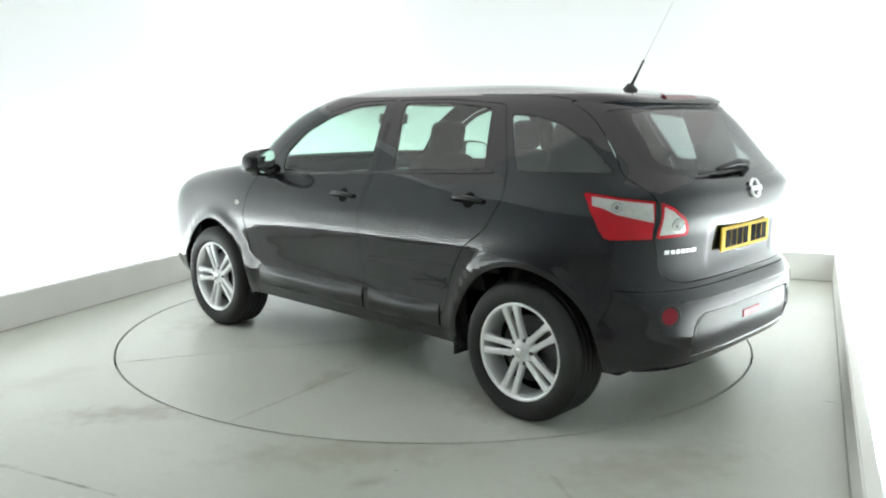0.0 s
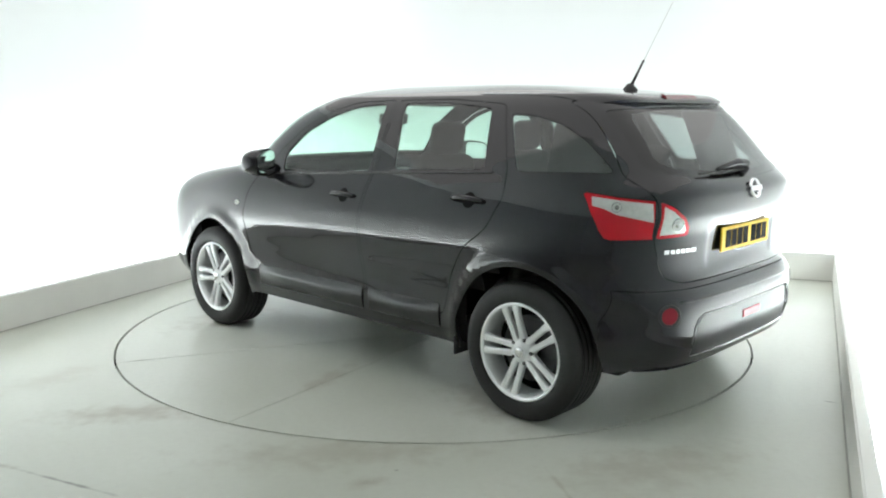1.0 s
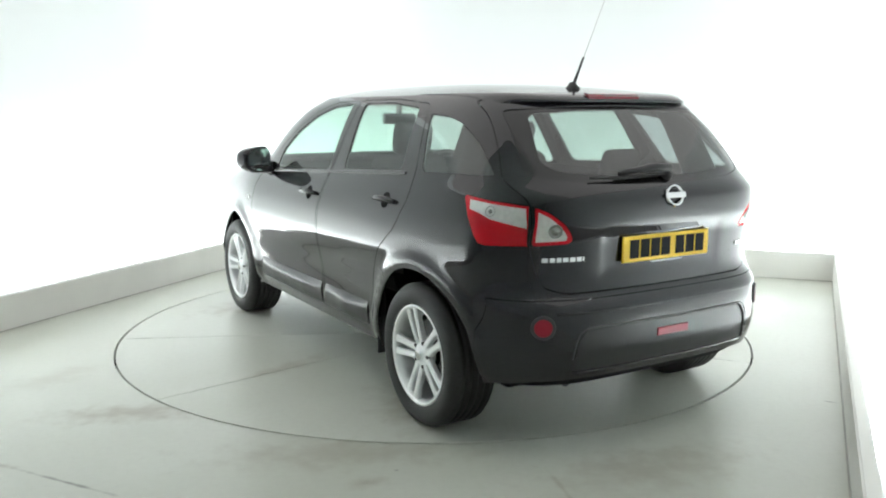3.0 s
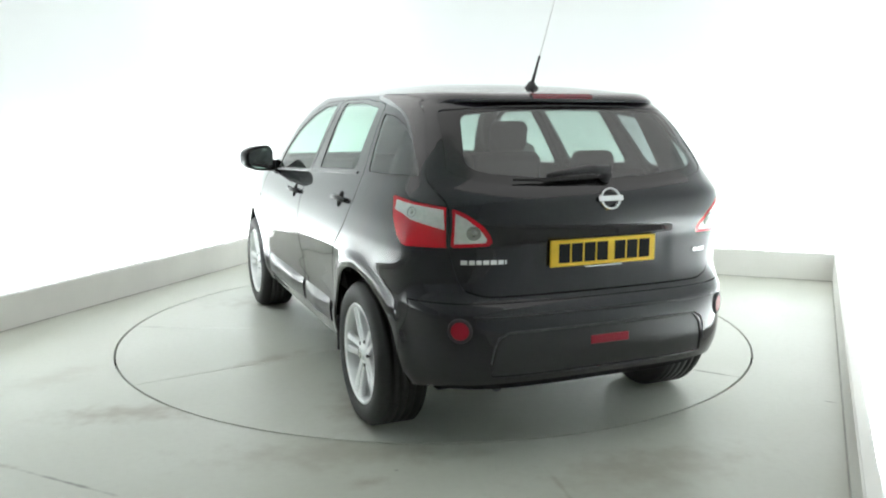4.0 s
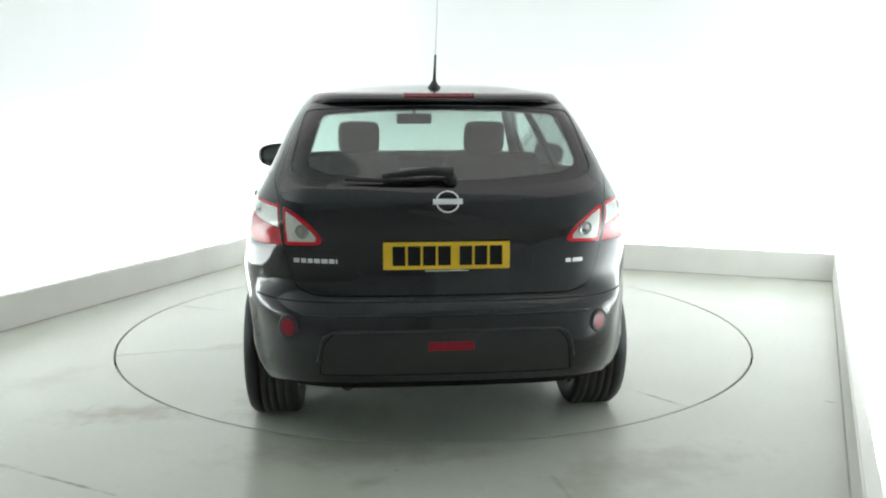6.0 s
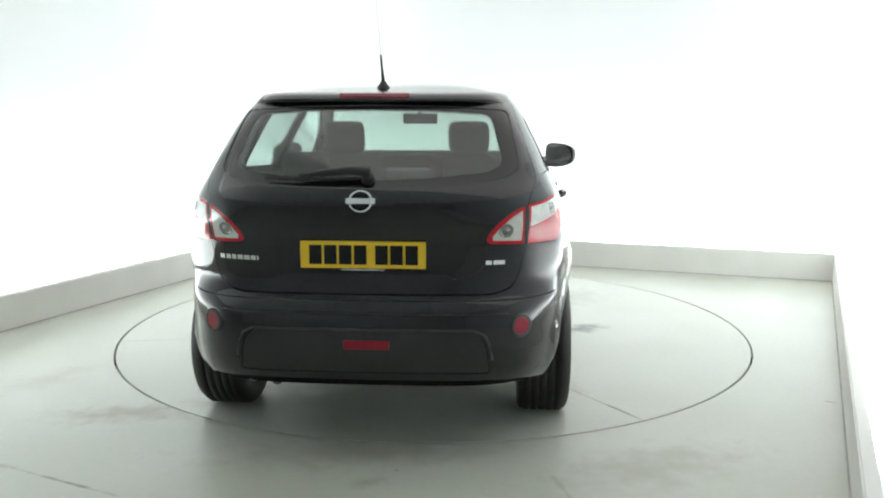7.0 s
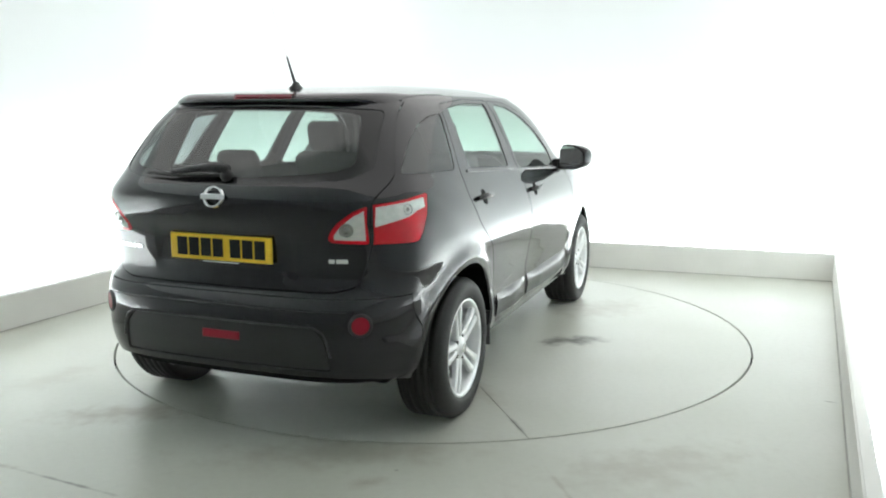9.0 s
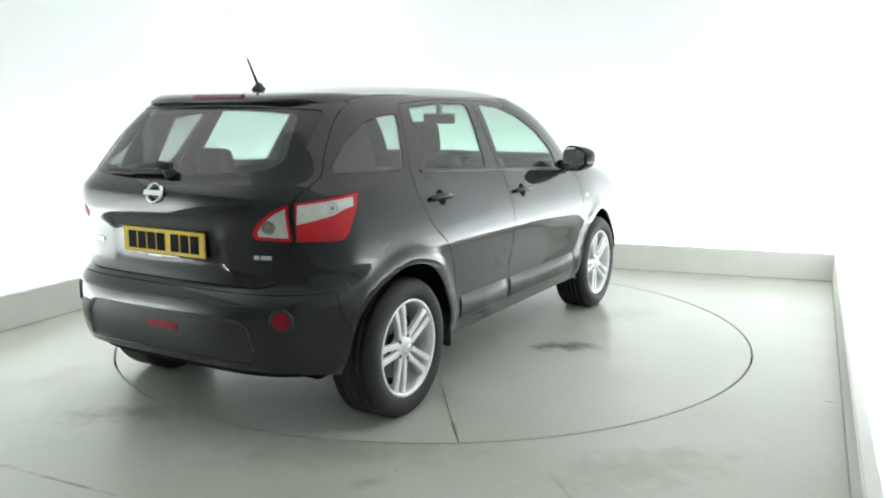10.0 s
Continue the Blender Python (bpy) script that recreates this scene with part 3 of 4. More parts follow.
    def panel(name, mask, mat, depth=0.014, label="", lift=0.0):
        f = F[mask & keep]
        if not len(f):
            return None
        used = np.unique(f)
        remap = -np.ones(len(V), int)
        remap[used] = np.arange(len(used))
        f = remap[f]
        pts, nor = P3[used] + N3[used] * lift, N3[used]
        tri = pts[f]
        fn = np.cross(tri[:, 1] - tri[:, 0], tri[:, 2] - tri[:, 0])
        flip = np.sum(fn * nor[f].mean(1), 1) < 0
        f[flip] = f[flip][:, ::-1]
        count = {}
        for t in f:
            for a, b in ((t[0], t[1]), (t[1], t[2]), (t[2], t[0])):
                count[(a, b)] = 1
        rim = [(a, b) for a, b in count if (b, a) not in count and not (abs(V[used[a], 0] * scale) > 179.9 and abs(V[used[b], 0] * scale) > 179.9)]
        n = len(pts)
        faces = [tuple(map(int, t)) for t in f]
        co = [tuple(p) for p in pts]
        if depth:
            rv = sorted({a for e in rim for a in e})
            idx = {a: n + i for i, a in enumerate(rv)}
            co += [tuple(pts[a] - nor[a] * depth) for a in rv]
            faces += [(int(b), int(a), idx[a], idx[b]) for a, b in rim]
        me = bpy.data.meshes.new(name)
        me.from_pydata(co, [], faces)
        me.materials.append(mat)
        me.validate()
        me.shade_smooth()
        cn = [tuple(v) for v in nor] + [(0, 0, 0)] * (len(co) - n)
        me.normals_split_custom_set_from_vertices(cn)
        ob = new(name, me)
        ob.parent = car
        if label:
            tagged(ob, label)
        return ob
    out = {}
    for idx, (name, poly, mat, gap) in enumerate(regions):
        if name == "arch" or name.startswith(("lamp", "clear")) or name == "windscreen":
            continue
        lift = -0.004 if "window" in name else -0.009 if name == "valance" else 0
        out.setdefault(name, []).append(panel(name, owner == idx, mat, 0.008 if "window" in name else 0.016, lift=lift))
    ws = np.isin(owner, [i for i, r in enumerate(regions) if r[0] == "windscreen"])
    panel("windscreen", ws, WINDOW, 0.006)
    panel("roof", roof, PAINT, 0.012)
    mid = P3[F].mean(1)
    body = rest & ~roof
    front, back = mid[:, 1] > 0.83, mid[:, 1] < -0.85
    bonnet = body & front & (mid[:, 2] > 0.9) & (np.abs(mid[:, 0]) < 0.66)
    nose = body & front & ~bonnet & (mid[:, 2] < 0.62) & (mid[:, 1] > 1.76)
    panel("bonnet", bonnet, PAINT, 0.015)
    panel("front_bumper", nose, PAINT, 0.015)
    for s in (1, -1):
        half = mid[:, 0] * s > 0
        panel("front_wing", body & front & ~bonnet & ~nose & half, PAINT, 0.015)
        panel("rear_quarter_panel", body & back & half, PAINT, 0.015)
        panel("pillar_and_sill", body & ~front & ~back & half, PAINT, 0.015)
    for idx, (name, poly, mat, gap) in enumerate(regions):
        if name in ("lamp_outer", "lamp_inner"):
            lamp = panel("tail_lamp", owner == idx, mat, 0.02, "red and clear wraparound tail lamp")
            for j, r in enumerate(regions):
                if r[0] == "clear" + name[4:] and r[1][0].x * poly[0].x > 0:
                    lens = panel("lens", owner == j, CLEAR, 0.01, "clear lens with a silver reflector")
                    lens.parent = lamp
                    out.setdefault("lens", []).append((name, lens))
    # dark inner lining that shows through the joints
    beta = np.linspace(-180, 180, 121)
    vv = np.linspace(Z_LOW, 1.12, 26)
    B, Q = np.meshgrid(beta, vv)
    pts = shell(B, Q) - normals_at(B, Q) * 0.03
    bm = bmesh.new()
    grid = [[bm.verts.new(pts[i, j]) for j in range(len(beta) - 1)] for i in range(len(vv))]
    for i in range(len(vv) - 1):
        for j in range(len(beta) - 1):
            cen = pts[i, j]
            if min(math.hypot(cen[1] - AXLES[0], cen[2] - WHEEL_Z), math.hypot(cen[1] - AXLES[1], cen[2] - WHEEL_Z)) < 0.43 and abs(cen[0]) > 0.5:
                continue
            k = (j + 1) % (len(beta) - 1)
            bm.faces.new((grid[i][j], grid[i][k], grid[i + 1][k], grid[i + 1][j]))
    part("lining", bm, LINING, car, smooth=True)
    return out


# ---- wheels ----
def wheel_meshes():
    R = WHEEL_Z + 0.004
    made = {}
    RIM = Matrix.Diagonal((1, 1.055, 1.055, 1))  # a 17-inch wheel
    # tyre with grooved tread; +x is outward
    bm = bmesh.new()
    prof = [(0.234, 0.0), (0.240, 0.008), (0.26, 0.016), (0.290, 0.018), (0.315, 0.010), (R - 0.010, -0.004), (R - 0.003, -0.016)]
    for g in range(5):
        a = -0.022 - g * 0.036
        prof += [(R, a), (R, a - 0.026), (R - 0.008, a - 0.028), (R - 0.008, a - 0.034)]
    prof += [(R, -0.2), (R - 0.012, -0.214), (0.305, -0.225), (0.26, -0.222), (0.234, -0.205)]
    lathe(bm, prof, 72)
    made["tyre"] = mesh_from(bm, "tyre", RUBBER, True)
    # rim
    bm = bmesh.new()
    lathe(bm, [(0.226, -0.2), (0.226, 0.004), (0.222, 0.008), (0.214, 0.006), (0.208, -0.004), (0.203, -0.03), (0.198, -0.06), (0.195, -0.19)], 72)
    bmesh.ops.transform(bm, matrix=RIM, verts=bm.verts)
    made["rim"] = mesh_from(bm, "rim", ALLOY, True)
    # one spoke pair
    bm = bmesh.new()
    for off in (-1, 1):
        prof = []
        for r, w, xo, th in ((0.045, 0.0165, -0.016, 0.03), (0.10, 0.0135, -0.010, 0.028), (0.16, 0.0140, -0.004, 0.026), (0.214, 0.020, -0.002, 0.03)):
            cy = off * (0.0185 + (r - 0.045) * 0.075)
            prof.append((r, cy, w, xo, th))
        rows = []
        for r, cy, w, xo, th in prof:
            rows.append([bm.verts.new(c) for c in ((xo - th, cy - w, r), (xo - 0.006, cy - w, r), (xo, cy - w * 0.6, r), (xo, cy + w * 0.6, r), (xo - 0.006, cy + w, r), (xo - th, cy + w, r))])
        for a, b in zip(rows, rows[1:]):
            for i in range(6):
                j = (i + 1) % 6
                bm.faces.new((a[i], a[j], b[j], b[i]))
        bm.faces.new(rows[0])
        bm.faces.new(rows[-1][::-1])
    bmesh.ops.recalc_face_normals(bm, faces=bm.faces)
    bmesh.ops.transform(bm, matrix=RIM, verts=bm.verts)
    made["spoke"] = mesh_from(bm, "spoke", ALLOY)
    bm = bmesh.new()
    lathe(bm, [(0.001, 0.002), (0.02, 0.001), (0.028, -0.003), (0.031, -0.010), (0.045, -0.014), (0.058, -0.020), (0.064, -0.035), (0.06, -0.06)], 40)
    bmesh.ops.transform(bm, matrix=RIM, verts=bm.verts)
    made["hub"] = mesh_from(bm, "hub", ALLOY, True)
    bm = bmesh.new()
    lathe(bm, [(0.001, 0.004), (0.02, 0.0035), (0.0235, 0.001), (0.0235, -0.006)], 32)
    bmesh.ops.transform(bm, matrix=RIM, verts=bm.verts)
    made["hub_cap"] = mesh_from(bm, "hub_cap", CHROME, True)
    bm = bmesh.new()
    lathe(bm, [(0.001, -0.012), (0.007, -0.012), (0.0085, -0.014), (0.0085, -0.03)], 12)
    bmesh.ops.transform(bm, matrix=RIM, verts=bm.verts)
    made["wheel_bolt"] = mesh_from(bm, "wheel_bolt", STEEL)
    bm = bmesh.new()
    lathe(bm, [(0.06, -0.085), (0.15, -0.085), (0.152, -0.088), (0.152, -0.105), (0.06, -0.105)], 48)
    bmesh.ops.transform(bm, matrix=RIM, verts=bm.verts)
    made["brake_disc"] = mesh_from(bm, "brake_disc", STEEL, True)
    bm = bmesh.new()
    lathe(bm, [(0.001, -0.115), (0.196, -0.115), (0.196, -0.12), (0.001, -0.12)], 40)
    bmesh.ops.transform(bm, matrix=RIM, verts=bm.verts)
    made["brake_shield"] = mesh_from(bm, "brake_shield", LINING, True)
    return made


SPIN = ((18, 20), (17, 20))


def add_wheel(car, meshes, x, y, spin):
    base = Matrix.Translation((x, y, WHEEL_Z)) @ (Matrix.Identity(4) if x > 0 else pose(0, 0, 0, 0, 0, 180)) @ Matrix.Rotation(radians(spin), 4, "X")
    top = new("wheel", meshes["tyre"])
    top.name = "wheel"
    top.parent = car
    top.matrix_basis = base
    tagged(top, "black rubber tyre on a silver five-spoke alloy wheel")
    for nm in ("rim", "hub", "hub_cap", "brake_disc", "brake_shield"):
        o = new(nm, meshes[nm])
        o.parent = top
    for k in range(5):
        o = new("spoke", meshes["spoke"])
        o.parent = top
        o.matrix_basis = Matrix.Rotation(2 * math.pi * k / 5, 4, "X")
        b = new("wheel_bolt", meshes["wheel_bolt"])
        b.parent = top
        b.matrix_basis = Matrix.Rotation(2 * math.pi * (k + 0.5) / 5, 4, "X") @ Matrix.Translation((0, 0, 0.058))
    return top


def on_tail(x, z, out=0.0):
    """A point of the tail at x, z, lifted outward, and the normal there."""
    b = np.array([beta_end(x if abs(x) > 1e-6 else 1e-6, z)])
    p, n = shell(b, np.array([z]))[0], normals_at(b, np.array([z]))[0]
    return Vector(p) + Vector(n) * out, Vector(n)


def on_side(y, z, side, out=0.0):
    b = np.array([beta_side(y, z) * side])
    p, n = shell(b, np.array([z]))[0], normals_at(b, np.array([z]))[0]
    return Vector(p) + Vector(n) * out, Vector(n)


def facing(p, n, roll=0.0):
    """Pose at p whose z axis is n and whose y axis is up."""
    z = n.normalized()
    x = Vector((0, 0, 1)).cross(z).normalized()
    y = z.cross(x)
    m = Matrix((x, y, z)).transposed().to_4x4()
    m.translation = p
    return m @ Matrix.Rotation(radians(roll), 4, "Z")


def disc_on(bm, r, z0, z1, seg=28):
    rings = [[bm.verts.new((rr * math.cos(2 * math.pi * k / seg), rr * math.sin(2 * math.pi * k / seg), z)) for k in range(seg)] for rr, z in ((r, z0), (r, z1 - 0.002), (r - 0.002, z1))]
    for a, b in zip(rings, rings[1:]):
        for k in range(seg):
            bm.faces.new((a[k], a[(k + 1) % seg], b[(k + 1) % seg], b[k]))
    bm.faces.new(rings[-1])


def seat(car, x, y, base_z, wide, back_h, rake, heads, parent_label):
    s = new("seat")
    s.parent = car
    s.matrix_basis = Matrix.Translation((x, y, base_z))
    tagged(s, parent_label)
    bm = bmesh.new()
    box(bm, -wide / 2, 0.0, 0.0, wide / 2, 0.5, 0.17, pose(0, 0, 0, 6), bevel=0.05)
    part("cushion", bm, FABRIC, s, smooth=True)
    bm = bmesh.new()
    m = pose(0, 0, 0.12, -rake * -1)
    box(bm, -wide / 2, -0.13, 0.0, wide / 2, 0.0, back_h, m, bevel=0.055)
    part("backrest", bm, FABRIC, s, smooth=True)
    for hx in heads:
        bm = bmesh.new()
        box(bm, hx - 0.12, -0.115, back_h + 0.005, hx + 0.12, -0.02, back_h + 0.195, m, bevel=0.045)
        part("headrest", bm, FABRIC, s, smooth=True)
        for d in (-0.06, 0.06):
            bm = bmesh.new()
            tube_along(bm, [m @ Vector((hx + d, -0.07, back_h - 0.02)), m @ Vector((hx + d, -0.07, back_h + 0.06))], 0.006, 8)
            part("headrest_post", bm, STEEL, s)
    return s


def interior(car):
    for x in (0.37, -0.37):
        seat(car, x, -0.13, 0.44, 0.47, 0.675, 13, (0,), "dark cloth front seat with a tall headrest")
    seat(car, 0, -0.98, 0.44, 1.24, 0.555, 18, (-0.40, 0.40), "dark cloth rear bench with low headrests")
    bm = bmesh.new()
    box(bm, -0.68, 0.55, 0.70, 0.68, 1.0, 1.03, bevel=0.06)
    part("dashboard", bm, PLASTIC, car, smooth=True)
    bm = bmesh.new()
    box(bm, -0.66, -1.88, 0.60, 0.66, -1.30, 0.99, bevel=0.03)
    part("parcel_shelf", bm, FABRIC, car)
    bm = bmesh.new()
    box(bm, -0.74, -1.3, 0.30, 0.74, 0.7, 0.40, bevel=0.02)
    part("cabin_floor", bm, FABRIC, car)
    # steering wheel
    bm = bmesh.new()
    m = pose(0.37, 0.40, 1.0, 68)
    ring = [m @ Vector((0.185 * math.cos(t), 0.185 * math.sin(t), 0)) for t in np.linspace(0, 2 * math.pi, 41)]
    tube_along(bm, ring, 0.015, 8, cap=False)
    for a in (0.1, math.pi - 0.1, -math.pi / 2):
        tube_along(bm, [m @ Vector((0, 0, 0)), m @ Vector((0.18 * math.cos(a), 0.18 * math.sin(a), 0))], 0.017, 8)
    box(bm, -0.07, -0.06, -0.03, 0.07, 0.06, 0.02, m, bevel=0.015)
    part("steering_wheel", bm, PLASTIC, car, smooth=True)
    bm = bmesh.new()
    box(bm, -0.12, -0.02, -0.035, 0.12, 0.02, 0.035, pose(0.0, 0.47, 1.40, 10), bevel=0.012)
    box(bm, -0.012, -0.01, 0.02, 0.012, 0.03, 0.10, pose(0.0, 0.47, 1.40, 10))
    part("rear_view_mirror", bm, PLASTIC, car)
    # inner trim of the rear pillars
    for sx in (1, -1):
        bm = bmesh.new()
        rows = []
        for z in np.linspace(1.13, 1.49, 10):
            yf = -1.36 + (z - 1.13) * 0.15
            rows.append([bm.verts.new(on_side(y, z, sx, -0.04)[0]) for y in (yf, yf - 0.1, yf - 0.2, yf - 0.28)])
        for a, b in zip(rows, rows[1:]):
            for k in range(3):
                bm.faces.new((a[k], a[k + 1], b[k + 1], b[k]))
        bmesh.ops.solidify(bm, geom=bm.faces[:], thickness=0.02)
        part("pillar_trim", bm, PLASTIC, car, smooth=True)
    # headlining
    b = np.linspace(-180, 180, 73)
    v = np.array([Z_ROOF, Z_ROOF + 0.08, Z_ROOF + 0.2, Z_ROOF + 0.5, Z_ROOF + 0.9])
    B, Q = np.meshgrid(b, v)
    pts = shell(B, Q)
    pts[..., 0] *= 0.95
    pts[..., 2] -= 0.035
    bm = bmesh.new()
    g = [[bm.verts.new(pts[i, j]) for j in range(72)] for i in range(len(v))]
    for i in range(len(v) - 1):
        for j in range(72):
            bm.faces.new((g[i][j], g[i][(j + 1) % 72], g[i + 1][(j + 1) % 72], g[i + 1][j]))
    bm.faces.new(g[-1])
    part("headlining", bm, FABRIC, car, smooth=True)


def door_mirror(car, side):
    base = new("door_mirror")
    base.parent = car
    base.matrix_basis = pose(side * 0.978, 0.605, 1.147, 0, 0, -27 * side)
    tagged(base, "black door mirror with a rounded housing")
    bm = bmesh.new()
    bmesh.ops.create_uvsphere(bm, u_segments=32, v_segments=20, radius=1)
    for v in bm.verts:
        x, y, z = v.co
        s = lambda t, p: math.copysign(abs(t) ** p, t)
        y = max(y, -0.12)
        v.co = (s(x, 0.62) * 0.104, y * 0.10 if y > 0 else y * 0.25, s(z, 0.62) * (0.080 - 0.019 * x * side))
    housing = part("housing", bm, PAINT, base, smooth=True)
    bm = bmesh.new()
    bmesh.ops.create_circle(bm, cap_ends=True, segments=40, radius=1)
    for v in bm.verts:
        x, z, _ = v.co
        s = lambda t, p: math.copysign(abs(t) ** p, t)
        v.co = (s(x, 0.6) * 0.092, -0.044 + 0.010 * x * side, s(z, 0.6) * (0.068 - 0.017 * x * side))
    ex = bmesh.ops.extrude_face_region(bm, geom=bm.faces[:])
    bmesh.ops.translate(bm, vec=(0, 0.02, 0), verts=[e for e in ex["geom"] if isinstance(e, bmesh.types.BMVert)])
    bmesh.ops.recalc_face_normals(bm, faces=bm.faces)
    part("mirror_glass", bm, MIRROR, base, "silvered mirror glass")
    bm = bmesh.new()
    box(bm, -0.16, -0.02, -0.085, 0.0, 0.05, -0.045, bevel=0.012)
    box(bm, -0.17, -0.035, -0.095, -0.125, 0.075, -0.015, bevel=0.012)
    if side < 0:
        bmesh.ops.transform(bm, matrix=Matrix.Scale(-1, 4, (1, 0, 0)), verts=bm.verts)
        bmesh.ops.reverse_faces(bm, faces=bm.faces)
    part("mirror_arm", bm, TRIM, base)
    bm = bmesh.new()
    box(bm, side * 0.02 - 0.04, 0.075, -0.01, side * 0.02 + 0.04, 0.10, 0.008, bevel=0.005)
    part("side_repeater", bm, AMBER, base)


def door_handle(door, side, y, z):
    p, n = on_side(y, z, side)
    m = facing(p, n)
    # black disc on the uncut door skin, painted shade of the handle's hollow
    bm = bmesh.new()
    seg = 28
    rim = [bm.verts.new((0.040 * math.cos(2 * math.pi * k / seg), 0.040 * math.sin(2 * math.pi * k / seg), 0.0005)) for k in range(seg)]
    dee = [bm.verts.new((0.032 * math.cos(2 * math.pi * k / seg), 0.032 * math.sin(2 * math.pi * k / seg), 0.003)) for k in range(seg)]
    for k in range(seg):
        bm.faces.new((rim[k], rim[(k + 1) % seg], dee[(k + 1) % seg], dee[k]))
    bm.faces.new(dee)
    bmesh.ops.transform(bm, matrix=m, verts=bm.verts)
    part("handle_cup_shade", bm, LINING, door, smooth=True)
    bm = bmesh.new()
    pts = [(-0.105, 0.0, 0.004), (-0.085, 0.0, 0.020), (-0.04, 0.002, 0.030), (0.02, 0.002, 0.031), (0.07, 0.0, 0.022), (0.095, -0.002, 0.004)]
    tube_along(bm, pts, [0.010, 0.013, 0.014, 0.014, 0.013, 0.010], 10)
    bmesh.ops.transform(bm, matrix=m, verts=bm.verts)
    part("door_handle", bm, PAINT, door, smooth=True)


def strip_on_side(bm, side, y0, y1, z0, z1, out, n=40, taper=0.03):
    rows = []
    for i in range(n + 1):
        y = y0 + (y1 - y0) * i / n
        e = min(1, min(i, n - i) / n * abs(y1 - y0) / taper)
        prof = []
        for z, o in ((z0, 0.0), (z0 + 0.012, out * 0.8), ((z0 + z1) / 2, out), (z1 - 0.045, out * 0.97), (z1 - 0.034, out * 0.86), (z1 - 0.004, out * 0.12), (z1, -0.002)):
            p, nn = on_side(y, z, side, o * (0.3 + 0.7 * e))
            prof.append(bm.verts.new(p))
        rows.append(prof)
    for a, b in zip(rows, rows[1:]):
        for k in range(len(a) - 1):
            bm.faces.new((a[k], a[k + 1], b[k + 1], b[k]))
    bmesh.ops.recalc_face_normals(bm, faces=bm.faces)


def plate_bars(plate):
    """Plain bars in the place of the plate's characters."""
    x = -0.222
    for w in (0.052, 0.052, 0.052, 0.052, 0.0, 0.052, 0.052, 0.052):
        if not w:
            x += 0.026
            continue
        bm = bmesh.new()
        box(bm, x, -1.9925, 0.832, x + w, -1.9892, 0.912)
        part("bar", bm, INK, plate)
        x += w + 0.010
    bm = bmesh.new()
    box(bm, -0.09, -1.992, 0.807, 0.09, -1.98, 0.813)
    part("bar", bm, CLEAR, plate)


